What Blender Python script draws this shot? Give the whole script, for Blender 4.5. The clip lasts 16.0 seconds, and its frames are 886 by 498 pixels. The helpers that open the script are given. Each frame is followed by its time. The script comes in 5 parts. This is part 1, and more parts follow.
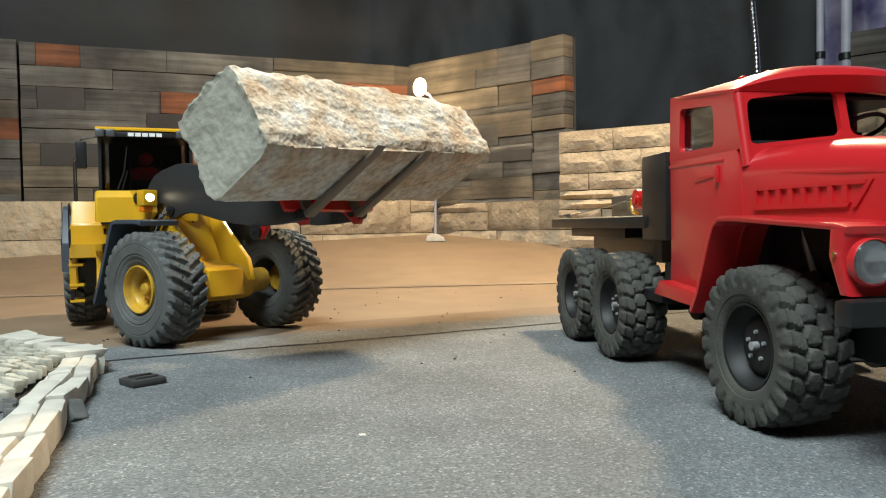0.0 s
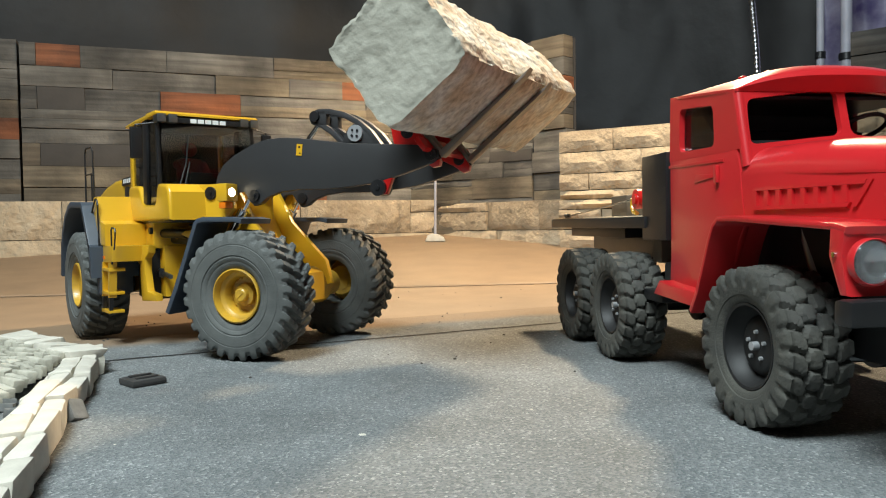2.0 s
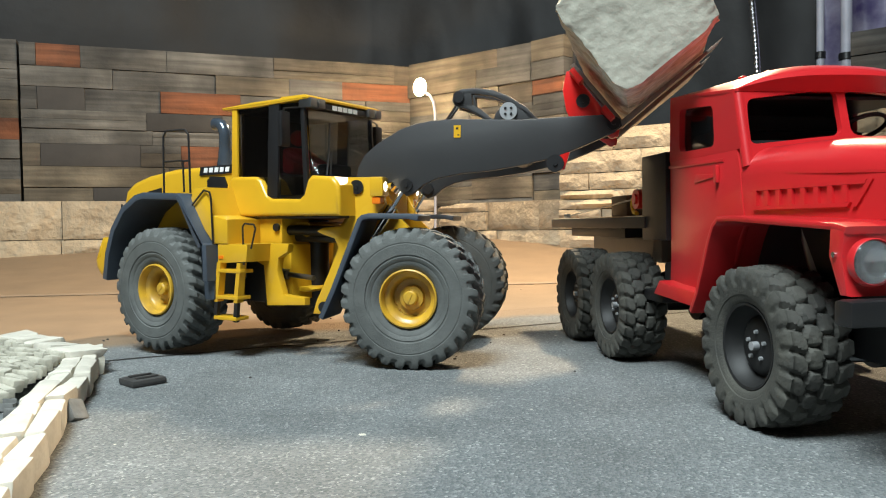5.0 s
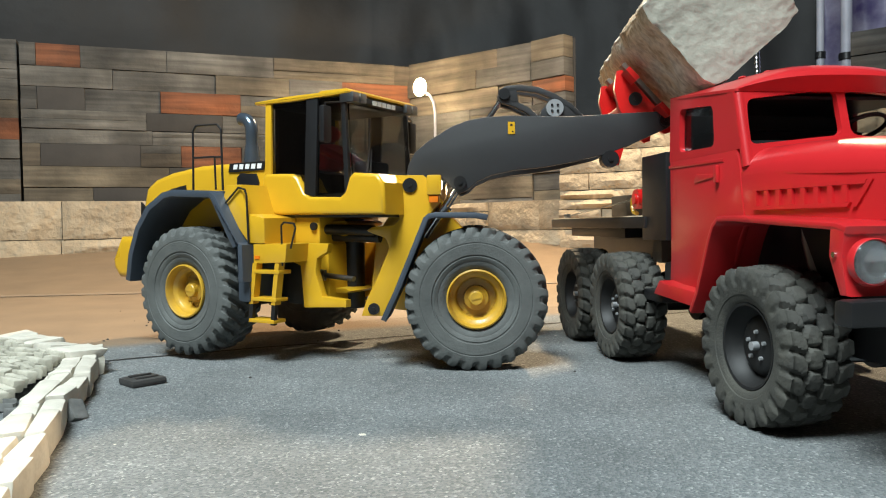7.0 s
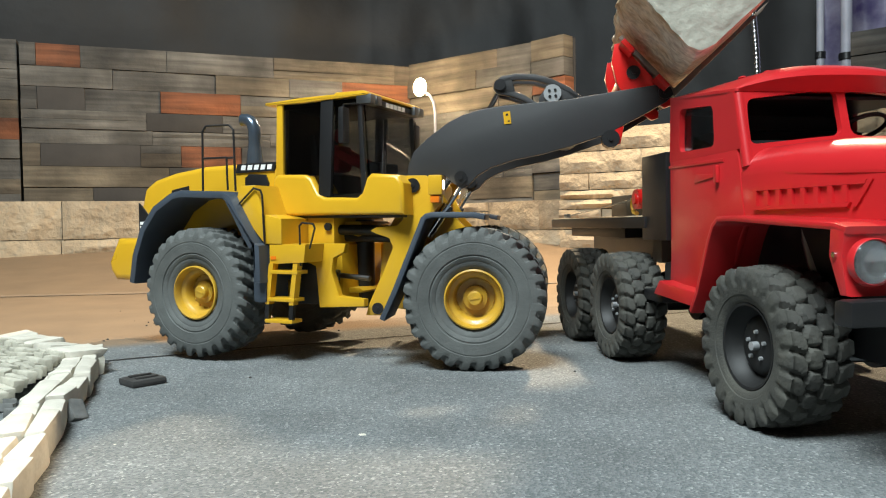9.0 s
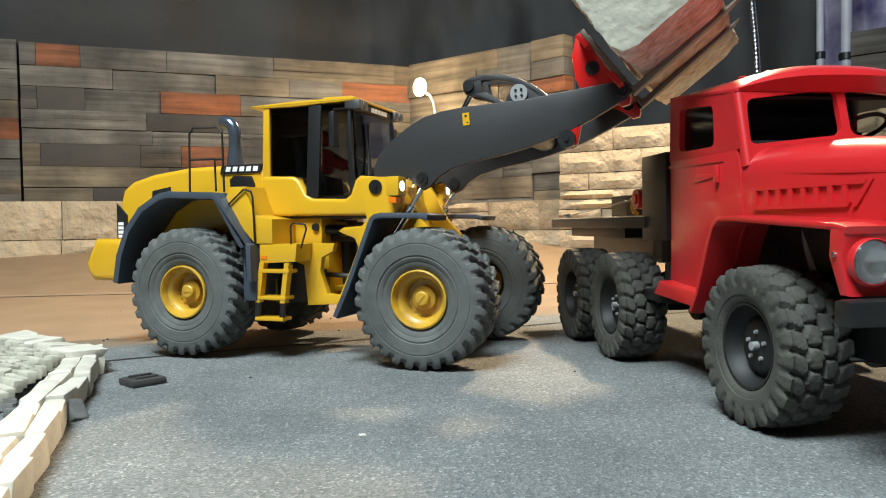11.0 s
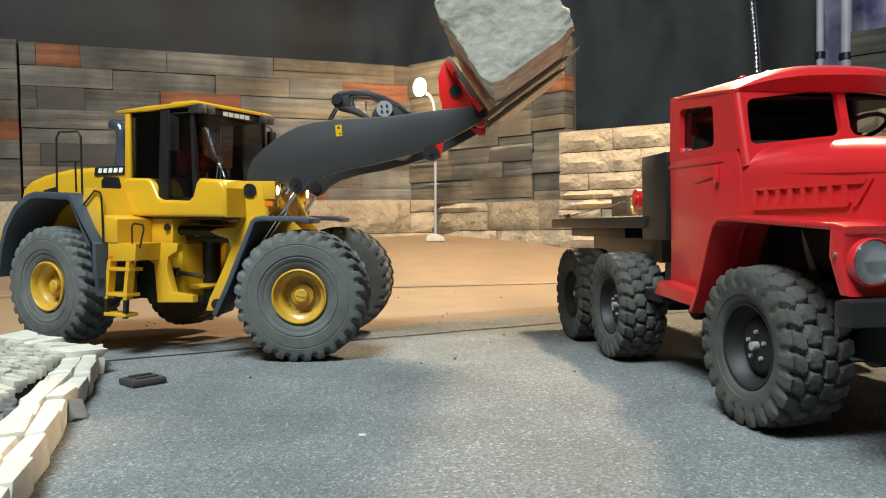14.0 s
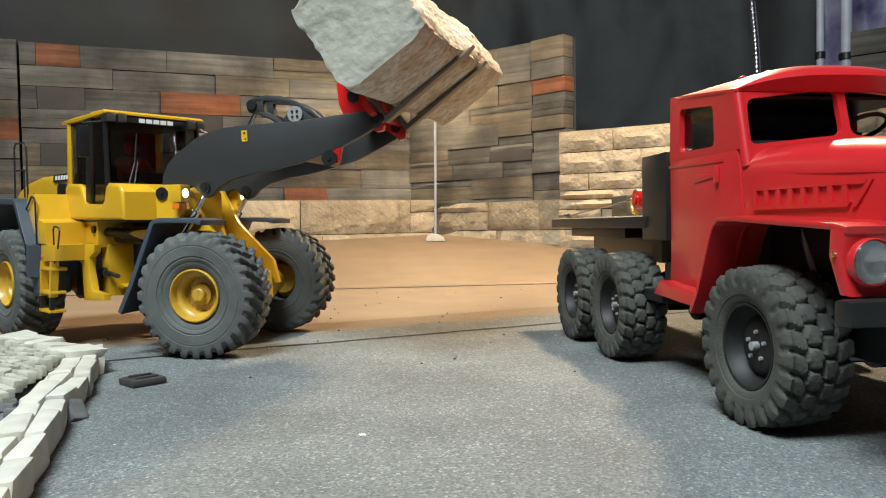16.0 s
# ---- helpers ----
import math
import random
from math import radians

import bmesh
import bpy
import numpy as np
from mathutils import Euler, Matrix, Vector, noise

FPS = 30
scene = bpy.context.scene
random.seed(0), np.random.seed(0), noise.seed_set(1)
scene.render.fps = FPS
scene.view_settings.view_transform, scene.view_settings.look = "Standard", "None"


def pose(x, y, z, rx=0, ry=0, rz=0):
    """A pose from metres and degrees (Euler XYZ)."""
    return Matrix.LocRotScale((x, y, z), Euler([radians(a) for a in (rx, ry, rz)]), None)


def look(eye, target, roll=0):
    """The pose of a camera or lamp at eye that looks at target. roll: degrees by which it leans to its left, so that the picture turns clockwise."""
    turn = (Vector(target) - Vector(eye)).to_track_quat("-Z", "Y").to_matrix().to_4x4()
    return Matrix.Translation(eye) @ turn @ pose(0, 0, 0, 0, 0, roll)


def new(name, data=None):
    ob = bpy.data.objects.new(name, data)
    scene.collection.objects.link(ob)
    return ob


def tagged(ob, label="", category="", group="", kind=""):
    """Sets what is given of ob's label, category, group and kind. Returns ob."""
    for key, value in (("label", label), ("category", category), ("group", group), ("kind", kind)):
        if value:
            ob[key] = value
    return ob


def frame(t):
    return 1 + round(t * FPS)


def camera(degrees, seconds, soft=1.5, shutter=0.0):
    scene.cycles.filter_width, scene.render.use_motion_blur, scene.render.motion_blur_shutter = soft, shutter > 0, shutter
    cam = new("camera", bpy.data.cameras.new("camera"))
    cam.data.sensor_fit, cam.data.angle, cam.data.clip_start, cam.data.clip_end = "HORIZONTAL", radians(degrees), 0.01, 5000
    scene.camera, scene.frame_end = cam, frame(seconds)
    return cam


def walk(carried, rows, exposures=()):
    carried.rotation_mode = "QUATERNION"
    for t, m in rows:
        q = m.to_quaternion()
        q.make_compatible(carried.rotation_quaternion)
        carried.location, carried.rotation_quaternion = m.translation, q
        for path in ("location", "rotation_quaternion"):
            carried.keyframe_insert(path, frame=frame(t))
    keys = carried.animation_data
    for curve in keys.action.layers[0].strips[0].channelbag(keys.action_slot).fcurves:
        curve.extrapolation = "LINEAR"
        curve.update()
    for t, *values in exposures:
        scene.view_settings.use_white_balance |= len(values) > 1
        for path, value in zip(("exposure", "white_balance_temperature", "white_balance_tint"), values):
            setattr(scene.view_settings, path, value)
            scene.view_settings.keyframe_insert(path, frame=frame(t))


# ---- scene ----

# ---- camera: on a stand near the floor, it does not move ----
cam = camera(61.02, 16.0, soft=1.1)
EYE = Vector((0, 0, 0.1297))
CAM_POSE = look(EYE, (0, 1, 0.1297 - 0.0324), -0.917)
walk(cam, [(0.0, CAM_POSE), (16.0, CAM_POSE)], exposures=[(0.0, -0.27), (1.0, -0.20), (2.0, -0.08), (3.0, 0.0), (6.5, 0.11), (8.5, 0.09), (12.0, 0.11), (13.0, 0.04), (14.5, -0.06), (16.0, -0.09)])

# ---- light: a dark room with ceiling lamps ----
world = bpy.data.worlds.new("room_dark")
scene.world = world
world.use_nodes = True
world.node_tree.nodes["Background"].inputs[0].default_value = (0.75, 0.85, 1.0, 1)
world.node_tree.nodes["Background"].inputs[1].default_value = 0.03


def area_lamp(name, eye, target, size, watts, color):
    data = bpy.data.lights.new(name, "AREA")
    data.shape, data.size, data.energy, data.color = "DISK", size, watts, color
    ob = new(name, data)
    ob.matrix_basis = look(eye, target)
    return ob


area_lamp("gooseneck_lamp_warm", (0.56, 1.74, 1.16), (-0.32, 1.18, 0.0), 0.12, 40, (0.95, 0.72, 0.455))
area_lamp("ceiling_lamp_cool", (-0.50, -0.45, 2.05), (0.0, 0.8, 0.0), 1.00, 108, (0.85, 0.97, 1.0))
post_light = bpy.data.lights.new("post_bulb_light", "POINT")
post_light.energy, post_light.color, post_light.shadow_soft_size = 1.5, (1.0, 0.74, 0.46), 0.02
new("post_bulb_light", post_light).location = (-0.068, 2.50, 0.585)


# ---- materials ----
def mat(name, color, rough=0.6, metal=0.0, var=0.25, scale=60, bump=0.15, bscale=250, color2=None, coat=0.0, obj=False, island=0.0, bdist=0.002, smoke=0.0):
    """A surface with a grain and a broad stain over its base colour, and a fine relief."""
    m = bpy.data.materials.new(name)
    m.use_nodes = True
    n, l = m.node_tree.nodes, m.node_tree.links
    b = n["Principled BSDF"]
    tc = n.new("ShaderNodeTexCoord")
    n1, n2, n3 = (n.new("ShaderNodeTexNoise") for _ in range(3))
    for nn, s in ((n1, scale), (n2, scale / 7), (n3, bscale)):
        nn.inputs["Scale"].default_value = s
        nn.inputs["Detail"].default_value = 6
        l.new(tc.outputs["Object"], nn.inputs["Vector"])
    add = n.new("ShaderNodeMath")
    add.operation = "ADD"
    l.new(n1.outputs["Fac"], add.inputs[0])
    l.new(n2.outputs["Fac"], add.inputs[1])
    ramp = n.new("ShaderNodeMapRange")
    ramp.inputs["From Min"].default_value, ramp.inputs["From Max"].default_value = 0.65, 1.35
    last = add.outputs[0]
    if obj or island:
        src = n.new("ShaderNodeObjectInfo") if obj else n.new("ShaderNodeNewGeometry")
        sub = n.new("ShaderNodeMath")
        sub.operation = "MULTIPLY_ADD"
        l.new(src.outputs["Random" if obj else "Random Per Island"], sub.inputs[0])
        sub.inputs[1].default_value = 0.36
        l.new(last, sub.inputs[2])
        off = n.new("ShaderNodeMath")
        off.operation = "SUBTRACT"
        off.inputs[1].default_value = 0.18
        l.new(sub.outputs[0], off.inputs[0])
        last = off.outputs[0]
    l.new(last, ramp.inputs["Value"])
    mix = n.new("ShaderNodeMix")
    mix.data_type = "RGBA"
    c2 = color2 or tuple(c * (1 - var) for c in color)
    c1 = color if color2 else tuple(min(1, c * (1 + var * 0.6)) for c in color)
    mix.inputs["A"].default_value, mix.inputs["B"].default_value = (*c2, 1), (*c1, 1)
    l.new(ramp.outputs["Result"], mix.inputs["Factor"])
    col = mix.outputs["Result"]
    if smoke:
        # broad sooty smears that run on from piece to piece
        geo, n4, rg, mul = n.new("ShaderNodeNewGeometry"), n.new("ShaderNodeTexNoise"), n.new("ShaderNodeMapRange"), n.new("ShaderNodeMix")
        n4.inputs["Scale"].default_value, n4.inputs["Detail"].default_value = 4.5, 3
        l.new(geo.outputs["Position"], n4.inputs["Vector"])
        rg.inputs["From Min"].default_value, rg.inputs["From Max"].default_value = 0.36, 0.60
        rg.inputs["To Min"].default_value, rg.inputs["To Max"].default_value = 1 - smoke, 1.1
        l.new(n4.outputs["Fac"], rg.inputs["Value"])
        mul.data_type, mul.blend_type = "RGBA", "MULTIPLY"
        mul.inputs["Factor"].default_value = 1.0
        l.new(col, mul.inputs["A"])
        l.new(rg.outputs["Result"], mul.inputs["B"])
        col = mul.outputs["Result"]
        # fine bedding streaks along the courses
        mp, n5, rs, mul2 = n.new("ShaderNodeMapping"), n.new("ShaderNodeTexNoise"), n.new("ShaderNodeMapRange"), n.new("ShaderNodeMix")
        mp.inputs["Scale"].default_value = (4, 4, 70)
        n5.inputs["Scale"].default_value, n5.inputs["Detail"].default_value = 1.0, 5
        l.new(geo.outputs["Position"], mp.inputs["Vector"])
        l.new(mp.outputs["Vector"], n5.inputs["Vector"])
        rs.inputs["From Min"].default_value, rs.inputs["From Max"].default_value = 0.32, 0.66
        rs.inputs["To Min"].default_value, rs.inputs["To Max"].default_value = 0.62, 1.22
        l.new(n5.outputs["Fac"], rs.inputs["Value"])
        mul2.data_type, mul2.blend_type = "RGBA", "MULTIPLY"
        mul2.inputs["Factor"].default_value = 1.0
        l.new(col, mul2.inputs["A"])
        l.new(rs.outputs["Result"], mul2.inputs["B"])
        col = mul2.outputs["Result"]
    l.new(col, b.inputs["Base Color"])
    rr = n.new("ShaderNodeMapRange")
    rr.inputs["To Min"].default_value, rr.inputs["To Max"].default_value = max(0.02, rough - 0.1), min(1, rough + 0.1)
    l.new(n2.outputs["Fac"], rr.inputs["Value"])
    l.new(rr.outputs["Result"], b.inputs["Roughness"])
    b.inputs["Metallic"].default_value = metal
    b.inputs["Coat Weight"].default_value = coat
    b.inputs["Coat Roughness"].default_value = 0.15
    if bump:
        bp = n.new("ShaderNodeBump")
        bp.inputs["Strength"].default_value = bump
        bp.inputs["Distance"].default_value = bdist
        l.new(n3.outputs["Fac"], bp.inputs["Height"])
        l.new(bp.outputs["Normal"], b.inputs["Normal"])
    return m


def glow(name, color, strength):
    m = bpy.data.materials.new(name)
    m.use_nodes = True
    b = m.node_tree.nodes["Principled BSDF"]
    b.inputs["Base Color"].default_value = (*color, 1)
    b.inputs["Emission Color"].default_value = (*color, 1)
    b.inputs["Emission Strength"].default_value = strength
    return m


def glass(name, tint, rough=0.03):
    m = bpy.data.materials.new(name)
    m.use_nodes = True
    b = m.node_tree.nodes["Principled BSDF"]
    b.inputs["Base Color"].default_value = (*tint, 1)
    b.inputs["Roughness"].default_value = rough
    b.inputs["Transmission Weight"].default_value = 1.0
    b.inputs["IOR"].default_value = 1.45
    return m


YELLOW = mat("yellow_paint", (0.66, 0.368, 0.018), 0.30, var=0.10, scale=25, bump=0.02, coat=0.35)
RIM_YELLOW = mat("rim_paint", (0.64, 0.37, 0.022), 0.40, color2=(0.32, 0.19, 0.04), scale=70, bump=0.03, coat=0.2)
SLATE = mat("slate_grey_plastic", (0.048, 0.062, 0.082), 0.5, var=0.2, scale=40, bump=0.05)
BOOM = mat("boom_grey_paint", (0.030, 0.030, 0.031), 0.42, var=0.15, scale=30, bump=0.03)
TINE = mat("worn_fork_steel", (0.20, 0.165, 0.135), 0.42, 0.4, var=0.3, scale=50, bump=0.05)
BLACK = mat("black_plastic", (0.012, 0.012, 0.013), 0.4, var=0.3, bump=0.05)
RUBBER = mat("loader_rubber", (0.100, 0.106, 0.101), 0.75, var=0.35, scale=70, bump=0.25, bscale=500)
TREAD = mat("truck_rubber", (0.082, 0.080, 0.066), 0.80, color2=(0.032, 0.032, 0.030), scale=60, bump=0.3, bscale=500)
CHROME = mat("polished_steel", (0.75, 0.76, 0.78), 0.18, 1.0, var=0.1, bump=0.0)
STEEL = mat("grey_steel", (0.25, 0.26, 0.27), 0.38, 1.0, var=0.2, bump=0.05)
RED = mat("red_gloss_paint", (0.53, 0.018, 0.022), 0.34, var=0.12, scale=20, bump=0.02, coat=0.5)
FORK_RED = mat("fork_red_paint", (0.60, 0.012, 0.010), 0.3, var=0.2, scale=40, bump=0.04, coat=0.3)
ORANGE = mat("orange_lens", (0.85, 0.20, 0.01), 0.25, var=0.1, bump=0.0)
WHITE = mat("white_print", (0.82, 0.82, 0.80), 0.5, var=0.05, bump=0.0)
WOOD = mat("pale_wood", (0.66, 0.52, 0.34), 0.6, var=0.3, scale=40, bump=0.1)
RIM_BLACK = mat("matt_black_rim", (0.010, 0.010, 0.010), 0.58, var=0.3, bump=0.05)
BROWNBOX = mat("brown_painted_box", (0.10, 0.075, 0.05), 0.6, var=0.3, scale=40)
GLASS = glass("tinted_glass", (0.40, 0.42, 0.43))
ZINC = mat("zinc_plated_steel", (0.38, 0.39, 0.40), 0.4, 0.35, var=0.15, bump=0.0)
STACK = mat("blued_steel", (0.10, 0.13, 0.17), 0.22, 0.6, var=0.2, bump=0.0)
LENS = glass("lamp_lens", (0.95, 0.97, 1.0), 0.08)
BULB = glow("bulb_glow", (1.0, 0.75, 0.42), 160)
HEADLIGHT = glow("headlight_glow", (1.0, 0.86, 0.58), 9)
DRAPE = mat("black_plastic_sheet", (0.015, 0.0135, 0.013), 0.62, color2=(0.006, 0.006, 0.006), scale=8, bump=0.5, bscale=5, bdist=0.02)
VIOLET = mat("violet_marbled_cloth", (0.46, 0.44, 0.56), 0.6, color2=(0.045, 0.030, 0.13), scale=14, bump=0.4, bscale=40)
PIPE = mat("pale_grey_pipe", (0.42, 0.42, 0.48), 0.5, var=0.2, scale=20)
ROOM = mat("dark_room_paint", (0.06, 0.055, 0.05), 0.9, var=0.3, scale=4)
CREAM = mat("cream_ledge_stone", (0.58, 0.47, 0.33), 0.85, color2=(0.27, 0.21, 0.14), scale=14, bump=0.9, bscale=26, obj=True, bdist=0.022)
CREAM_MINI = mat("cream_cast_stone", (0.70, 0.66, 0.57), 0.85, color2=(0.50, 0.47, 0.40), scale=60, bump=0.4, bscale=180, obj=True)
SLATE_MINI = mat("greenish_slate_chips", (0.62, 0.59, 0.495), 0.85, color2=(0.33, 0.315, 0.255), scale=90, bump=0.4, bscale=200, obj=True)
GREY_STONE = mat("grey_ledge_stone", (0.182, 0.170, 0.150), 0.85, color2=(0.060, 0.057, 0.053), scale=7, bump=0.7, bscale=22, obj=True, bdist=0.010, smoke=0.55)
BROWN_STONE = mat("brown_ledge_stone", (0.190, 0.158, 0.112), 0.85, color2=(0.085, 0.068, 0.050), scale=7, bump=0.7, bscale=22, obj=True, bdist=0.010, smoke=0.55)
DARK_STONE = mat("dark_ledge_stone", (0.055, 0.050, 0.046), 0.85, var=0.4, scale=8, bump=0.5, bscale=40, obj=True)
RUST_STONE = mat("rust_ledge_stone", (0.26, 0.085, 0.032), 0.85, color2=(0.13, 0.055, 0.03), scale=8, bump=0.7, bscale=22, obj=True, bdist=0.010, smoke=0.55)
DOLL = mat("red_doll_plastic", (0.45, 0.02, 0.02), 0.6, var=0.2)


# ---- mesh tools ----
def part(name, bm, material, parent=None, label="", smooth=True):
    me = bpy.data.meshes.new(name)
    bmesh.ops.recalc_face_normals(bm, faces=bm.faces)
    bm.to_mesh(me)
    bm.free()
    for mm in material if isinstance(material, (list, tuple)) else (material,):
        me.materials.append(mm)
    if smooth:
        me.shade_smooth()
        me.set_sharp_from_angle(angle=radians(38))
    ob = new(name, me)
    if parent:
        ob.parent = parent
    return tagged(ob, label) if label else ob


def add_box(bm, lo, hi, bevel=0.0, m=None, seg=2):
    r = bmesh.ops.create_cube(bm, size=1)
    vs = r["verts"]
    c, s = [(a + b) / 2 for a, b in zip(lo, hi)], [b - a for a, b in zip(lo, hi)]
    for v in vs:
        v.co = Vector((v.co.x * s[0] + c[0], v.co.y * s[1] + c[1], v.co.z * s[2] + c[2]))
        if m:
            v.co = m @ v.co
    if bevel:
        es = list({e for v in vs for e in v.link_edges})
        bmesh.ops.bevel(bm, geom=es, offset=bevel, segments=seg, affect="EDGES", profile=0.6)
    return bm


def add_prism(bm, poly, y0, y1, bevel=0.0, seg=2):
    """A profile in x and z, drawn out along y."""
    a = [bm.verts.new((x, y0, z)) for x, z in poly]
    b = [bm.verts.new((x, y1, z)) for x, z in poly]
    fs = [bm.faces.new(a), bm.faces.new(b[::-1])]
    k = len(poly)
    fs += [bm.faces.new((a[i], b[i], b[(i + 1) % k], a[(i + 1) % k])) for i in range(k)]
    bmesh.ops.recalc_face_normals(bm, faces=fs)
    if bevel:
        es = list({e for f in fs[:2] for e in f.edges})
        bmesh.ops.bevel(bm, geom=es, offset=bevel, segments=seg, affect="EDGES", profile=0.6)
    return bm


def add_band(bm, line, thick, y0, y1, bevel=0.0012):
    """A bent strip: a line in x and z with a thickness, drawn out along y."""
    pts = [Vector(p) for p in line]
    inner = []
    for i, p in enumerate(pts):
        d = (pts[min(i + 1, len(pts) - 1)] - pts[max(i - 1, 0)]).normalized()
        inner.append(p + Vector((d.y, -d.x)) * thick)
    return add_prism(bm, [tuple(p) for p in pts] + [tuple(p) for p in inner[::-1]], y0, y1, bevel)


def add_rod(bm, p0, p1, r, seg=10, r2=None):
    p0, p1 = Vector(p0), Vector(p1)
    m = Matrix.Translation((p0 + p1) / 2) @ (p1 - p0).to_track_quat("Z", "Y").to_matrix().to_4x4()
    bmesh.ops.create_cone(bm, cap_ends=True, segments=seg, radius1=r, radius2=r if r2 is None else r2, depth=(p1 - p0).length, matrix=m)
    return bm


def add_tube(bm, pts, r, seg=8):
    for a, b in zip(pts, pts[1:]):
        add_rod(bm, a, b, r, seg)
    for p in pts[1:-1]:
        bmesh.ops.create_icosphere(bm, subdivisions=1, radius=r, matrix=Matrix.Translation(p))
    return bm


def add_lathe(bm, prof, seg=48, center=(0, 0, 0)):
    """A profile of (radius, y), turned about the y axis."""
    rings = []
    for r, y in prof:
        rings.append([bm.verts.new((center[0] + r * math.cos(2 * math.pi * i / seg), center[1] + y, center[2] + r * math.sin(2 * math.pi * i / seg))) for i in range(seg)])
    for a, b in zip(rings, rings[1:]):
        for i in range(seg):
            bm.faces.new((a[i], a[(i + 1) % seg], b[(i + 1) % seg], b[i]))
    return bm


def add_pipe(bm, rings):
    """A closed skin over rings of points."""
    vs = [[bm.verts.new(p) for p in r] for r in rings]
    k = len(vs[0])
    for a, b in zip(vs, vs[1:]):
        for i in range(k):
            bm.faces.new((a[i], a[(i + 1) % k], b[(i + 1) % k], b[i]))
    bm.faces.new(vs[0])
    bm.faces.new(vs[-1][::-1])
    return bm


def B():
    return bmesh.new()


# ---- floor: flat, then a slope up to the walls ----
def ground_z(x, y):
    d = y - 1.66
    return 0.5 * 0.09 * (d + math.sqrt(d * d + 0.02 ** 2)) - 0.0009 if y > 1.2 else 0.0


def build_floor():
    m = bpy.data.materials.new("grit_felt")
    m.use_nodes = True
    n, l = m.node_tree.nodes, m.node_tree.links
    b = n["Principled BSDF"]
    tc = n.new("ShaderNodeTexCoord")
    grit, fine, broad, tint = n.new("ShaderNodeTexVoronoi"), n.new("ShaderNodeTexNoise"), n.new("ShaderNodeTexNoise"), n.new("ShaderNodeValToRGB")
    grit.inputs["Scale"].default_value = 640
    fine.inputs["Scale"].default_value, fine.inputs["Detail"].default_value = 900, 3
    broad.inputs["Scale"].default_value, broad.inputs["Detail"].default_value = 9, 8
    for t in (grit, fine, broad):
        l.new(tc.outputs["Object"], t.inputs["Vector"])
    l.new(grit.outputs["Color"], tint.inputs["Fac"])
    e = tint.color_ramp.elements
    e[0].position, e[0].color = 0.15, (0.120, 0.134, 0.138, 1)
    e[1].position, e[1].color = 0.78, (0.225, 0.238, 0.238, 1)
    x = e.new(0.95)
    x.color = (0.40, 0.405, 0.395, 1)
    mix = n.new("ShaderNodeMix")
    mix.data_type, mix.blend_type = "RGBA", "MULTIPLY"
    mix.inputs["Factor"].default_value = 0.75
    rg = n.new("ShaderNodeMapRange")
    rg.inputs["From Min"].default_value, rg.inputs["From Max"].default_value = 0.3, 0.7
    rg.inputs["To Min"].default_value, rg.inputs["To Max"].default_value = 0.62, 1.15
    l.new(broad.outputs["Fac"], rg.inputs["Value"])
    l.new(tint.outputs["Color"], mix.inputs["A"])
    l.new(rg.outputs["Result"], mix.inputs["B"])
    l.new(mix.outputs["Result"], b.inputs["Base Color"])
    b.inputs["Roughness"].default_value = 0.78
    bp = n.new("ShaderNodeBump")
    bp.inputs["Strength"].default_value, bp.inputs["Distance"].default_value = 0.7, 0.0012
    hs = n.new("ShaderNodeMath")
    l.new(grit.outputs["Distance"], hs.inputs[0])
    l.new(fine.outputs["Fac"], hs.inputs[1])
    l.new(hs.outputs[0], bp.inputs["Height"])
    l.new(bp.outputs["Normal"], b.inputs["Normal"])
    back = mat("worn_board_floor", (0.325, 0.222, 0.135), 0.62, color2=(0.225, 0.157, 0.100), scale=12, bump=0.25, bscale=500)

    def sheet(name, ys_of, xs, ny, material, label, lift):
        bm = B()
        grid = []
        for x in xs:
            y0, y1 = ys_of(x)
            grid.append([bm.verts.new((x, y0 + (y1 - y0) * j / ny, ground_z(x, y0 + (y1 - y0) * j / ny) + lift)) for j in range(ny + 1)])
        for a, c in zip(grid, grid[1:]):
            for j in range(ny):
                bm.faces.new((a[j], c[j], c[j + 1], a[j + 1]))
        ob = part(name, bm, material)
        return tagged(ob, label, "floor", kind="structure")

    xs = [-3 + 0.1 * i for i in range(61)]
    # the near mat's far edge runs a little askew
    seam = lambda x: 0.895 + 0.47 * x + 0.0015 * math.sin(x * 21) + 0.0012 * math.sin(x * 57)
    xs2 = [-3 + 0.02 * i for i in range(301)]
    sheet("floor", lambda x: (-2.2, 4.2), xs, 128, back, "brown worn floor board that slopes up to the walls", -0.0020)
    sheet("floor_ramp", lambda x: (1.60 + 0.10 * x, 4.2), xs, 60, back, "brown floor board laid as a slope up to the walls", -0.0013).modifiers.new("thick", "SOLIDIFY").thickness = 0.0016
    sheet("floor_mat", lambda x: (-2.2, seam(x)), xs2, 6, m, "grey gritty roofing-felt mat laid over the floor", 0.0)
    # beyond the seam the felt goes on and turns brown away from it
    dusty = m.copy()
    dusty.name = "browning_felt"
    n, l = dusty.node_tree.nodes, dusty.node_tree.links
    b = n["Principled BSDF"]
    felt = b.inputs["Base Color"].links[0].from_socket
    tc, sep, drift = n.new("ShaderNodeTexCoord"), n.new("ShaderNodeSeparateXYZ"), n.new("ShaderNodeTexNoise")
    drift.inputs["Scale"].default_value, drift.inputs["Detail"].default_value = 14, 6
    l.new(tc.outputs["Object"], drift.inputs["Vector"])
    l.new(tc.outputs["Object"], sep.inputs[0])
    wob = n.new("ShaderNodeMath")
    wob.operation = "MULTIPLY_ADD"
    wob.inputs[1].default_value = 0.05
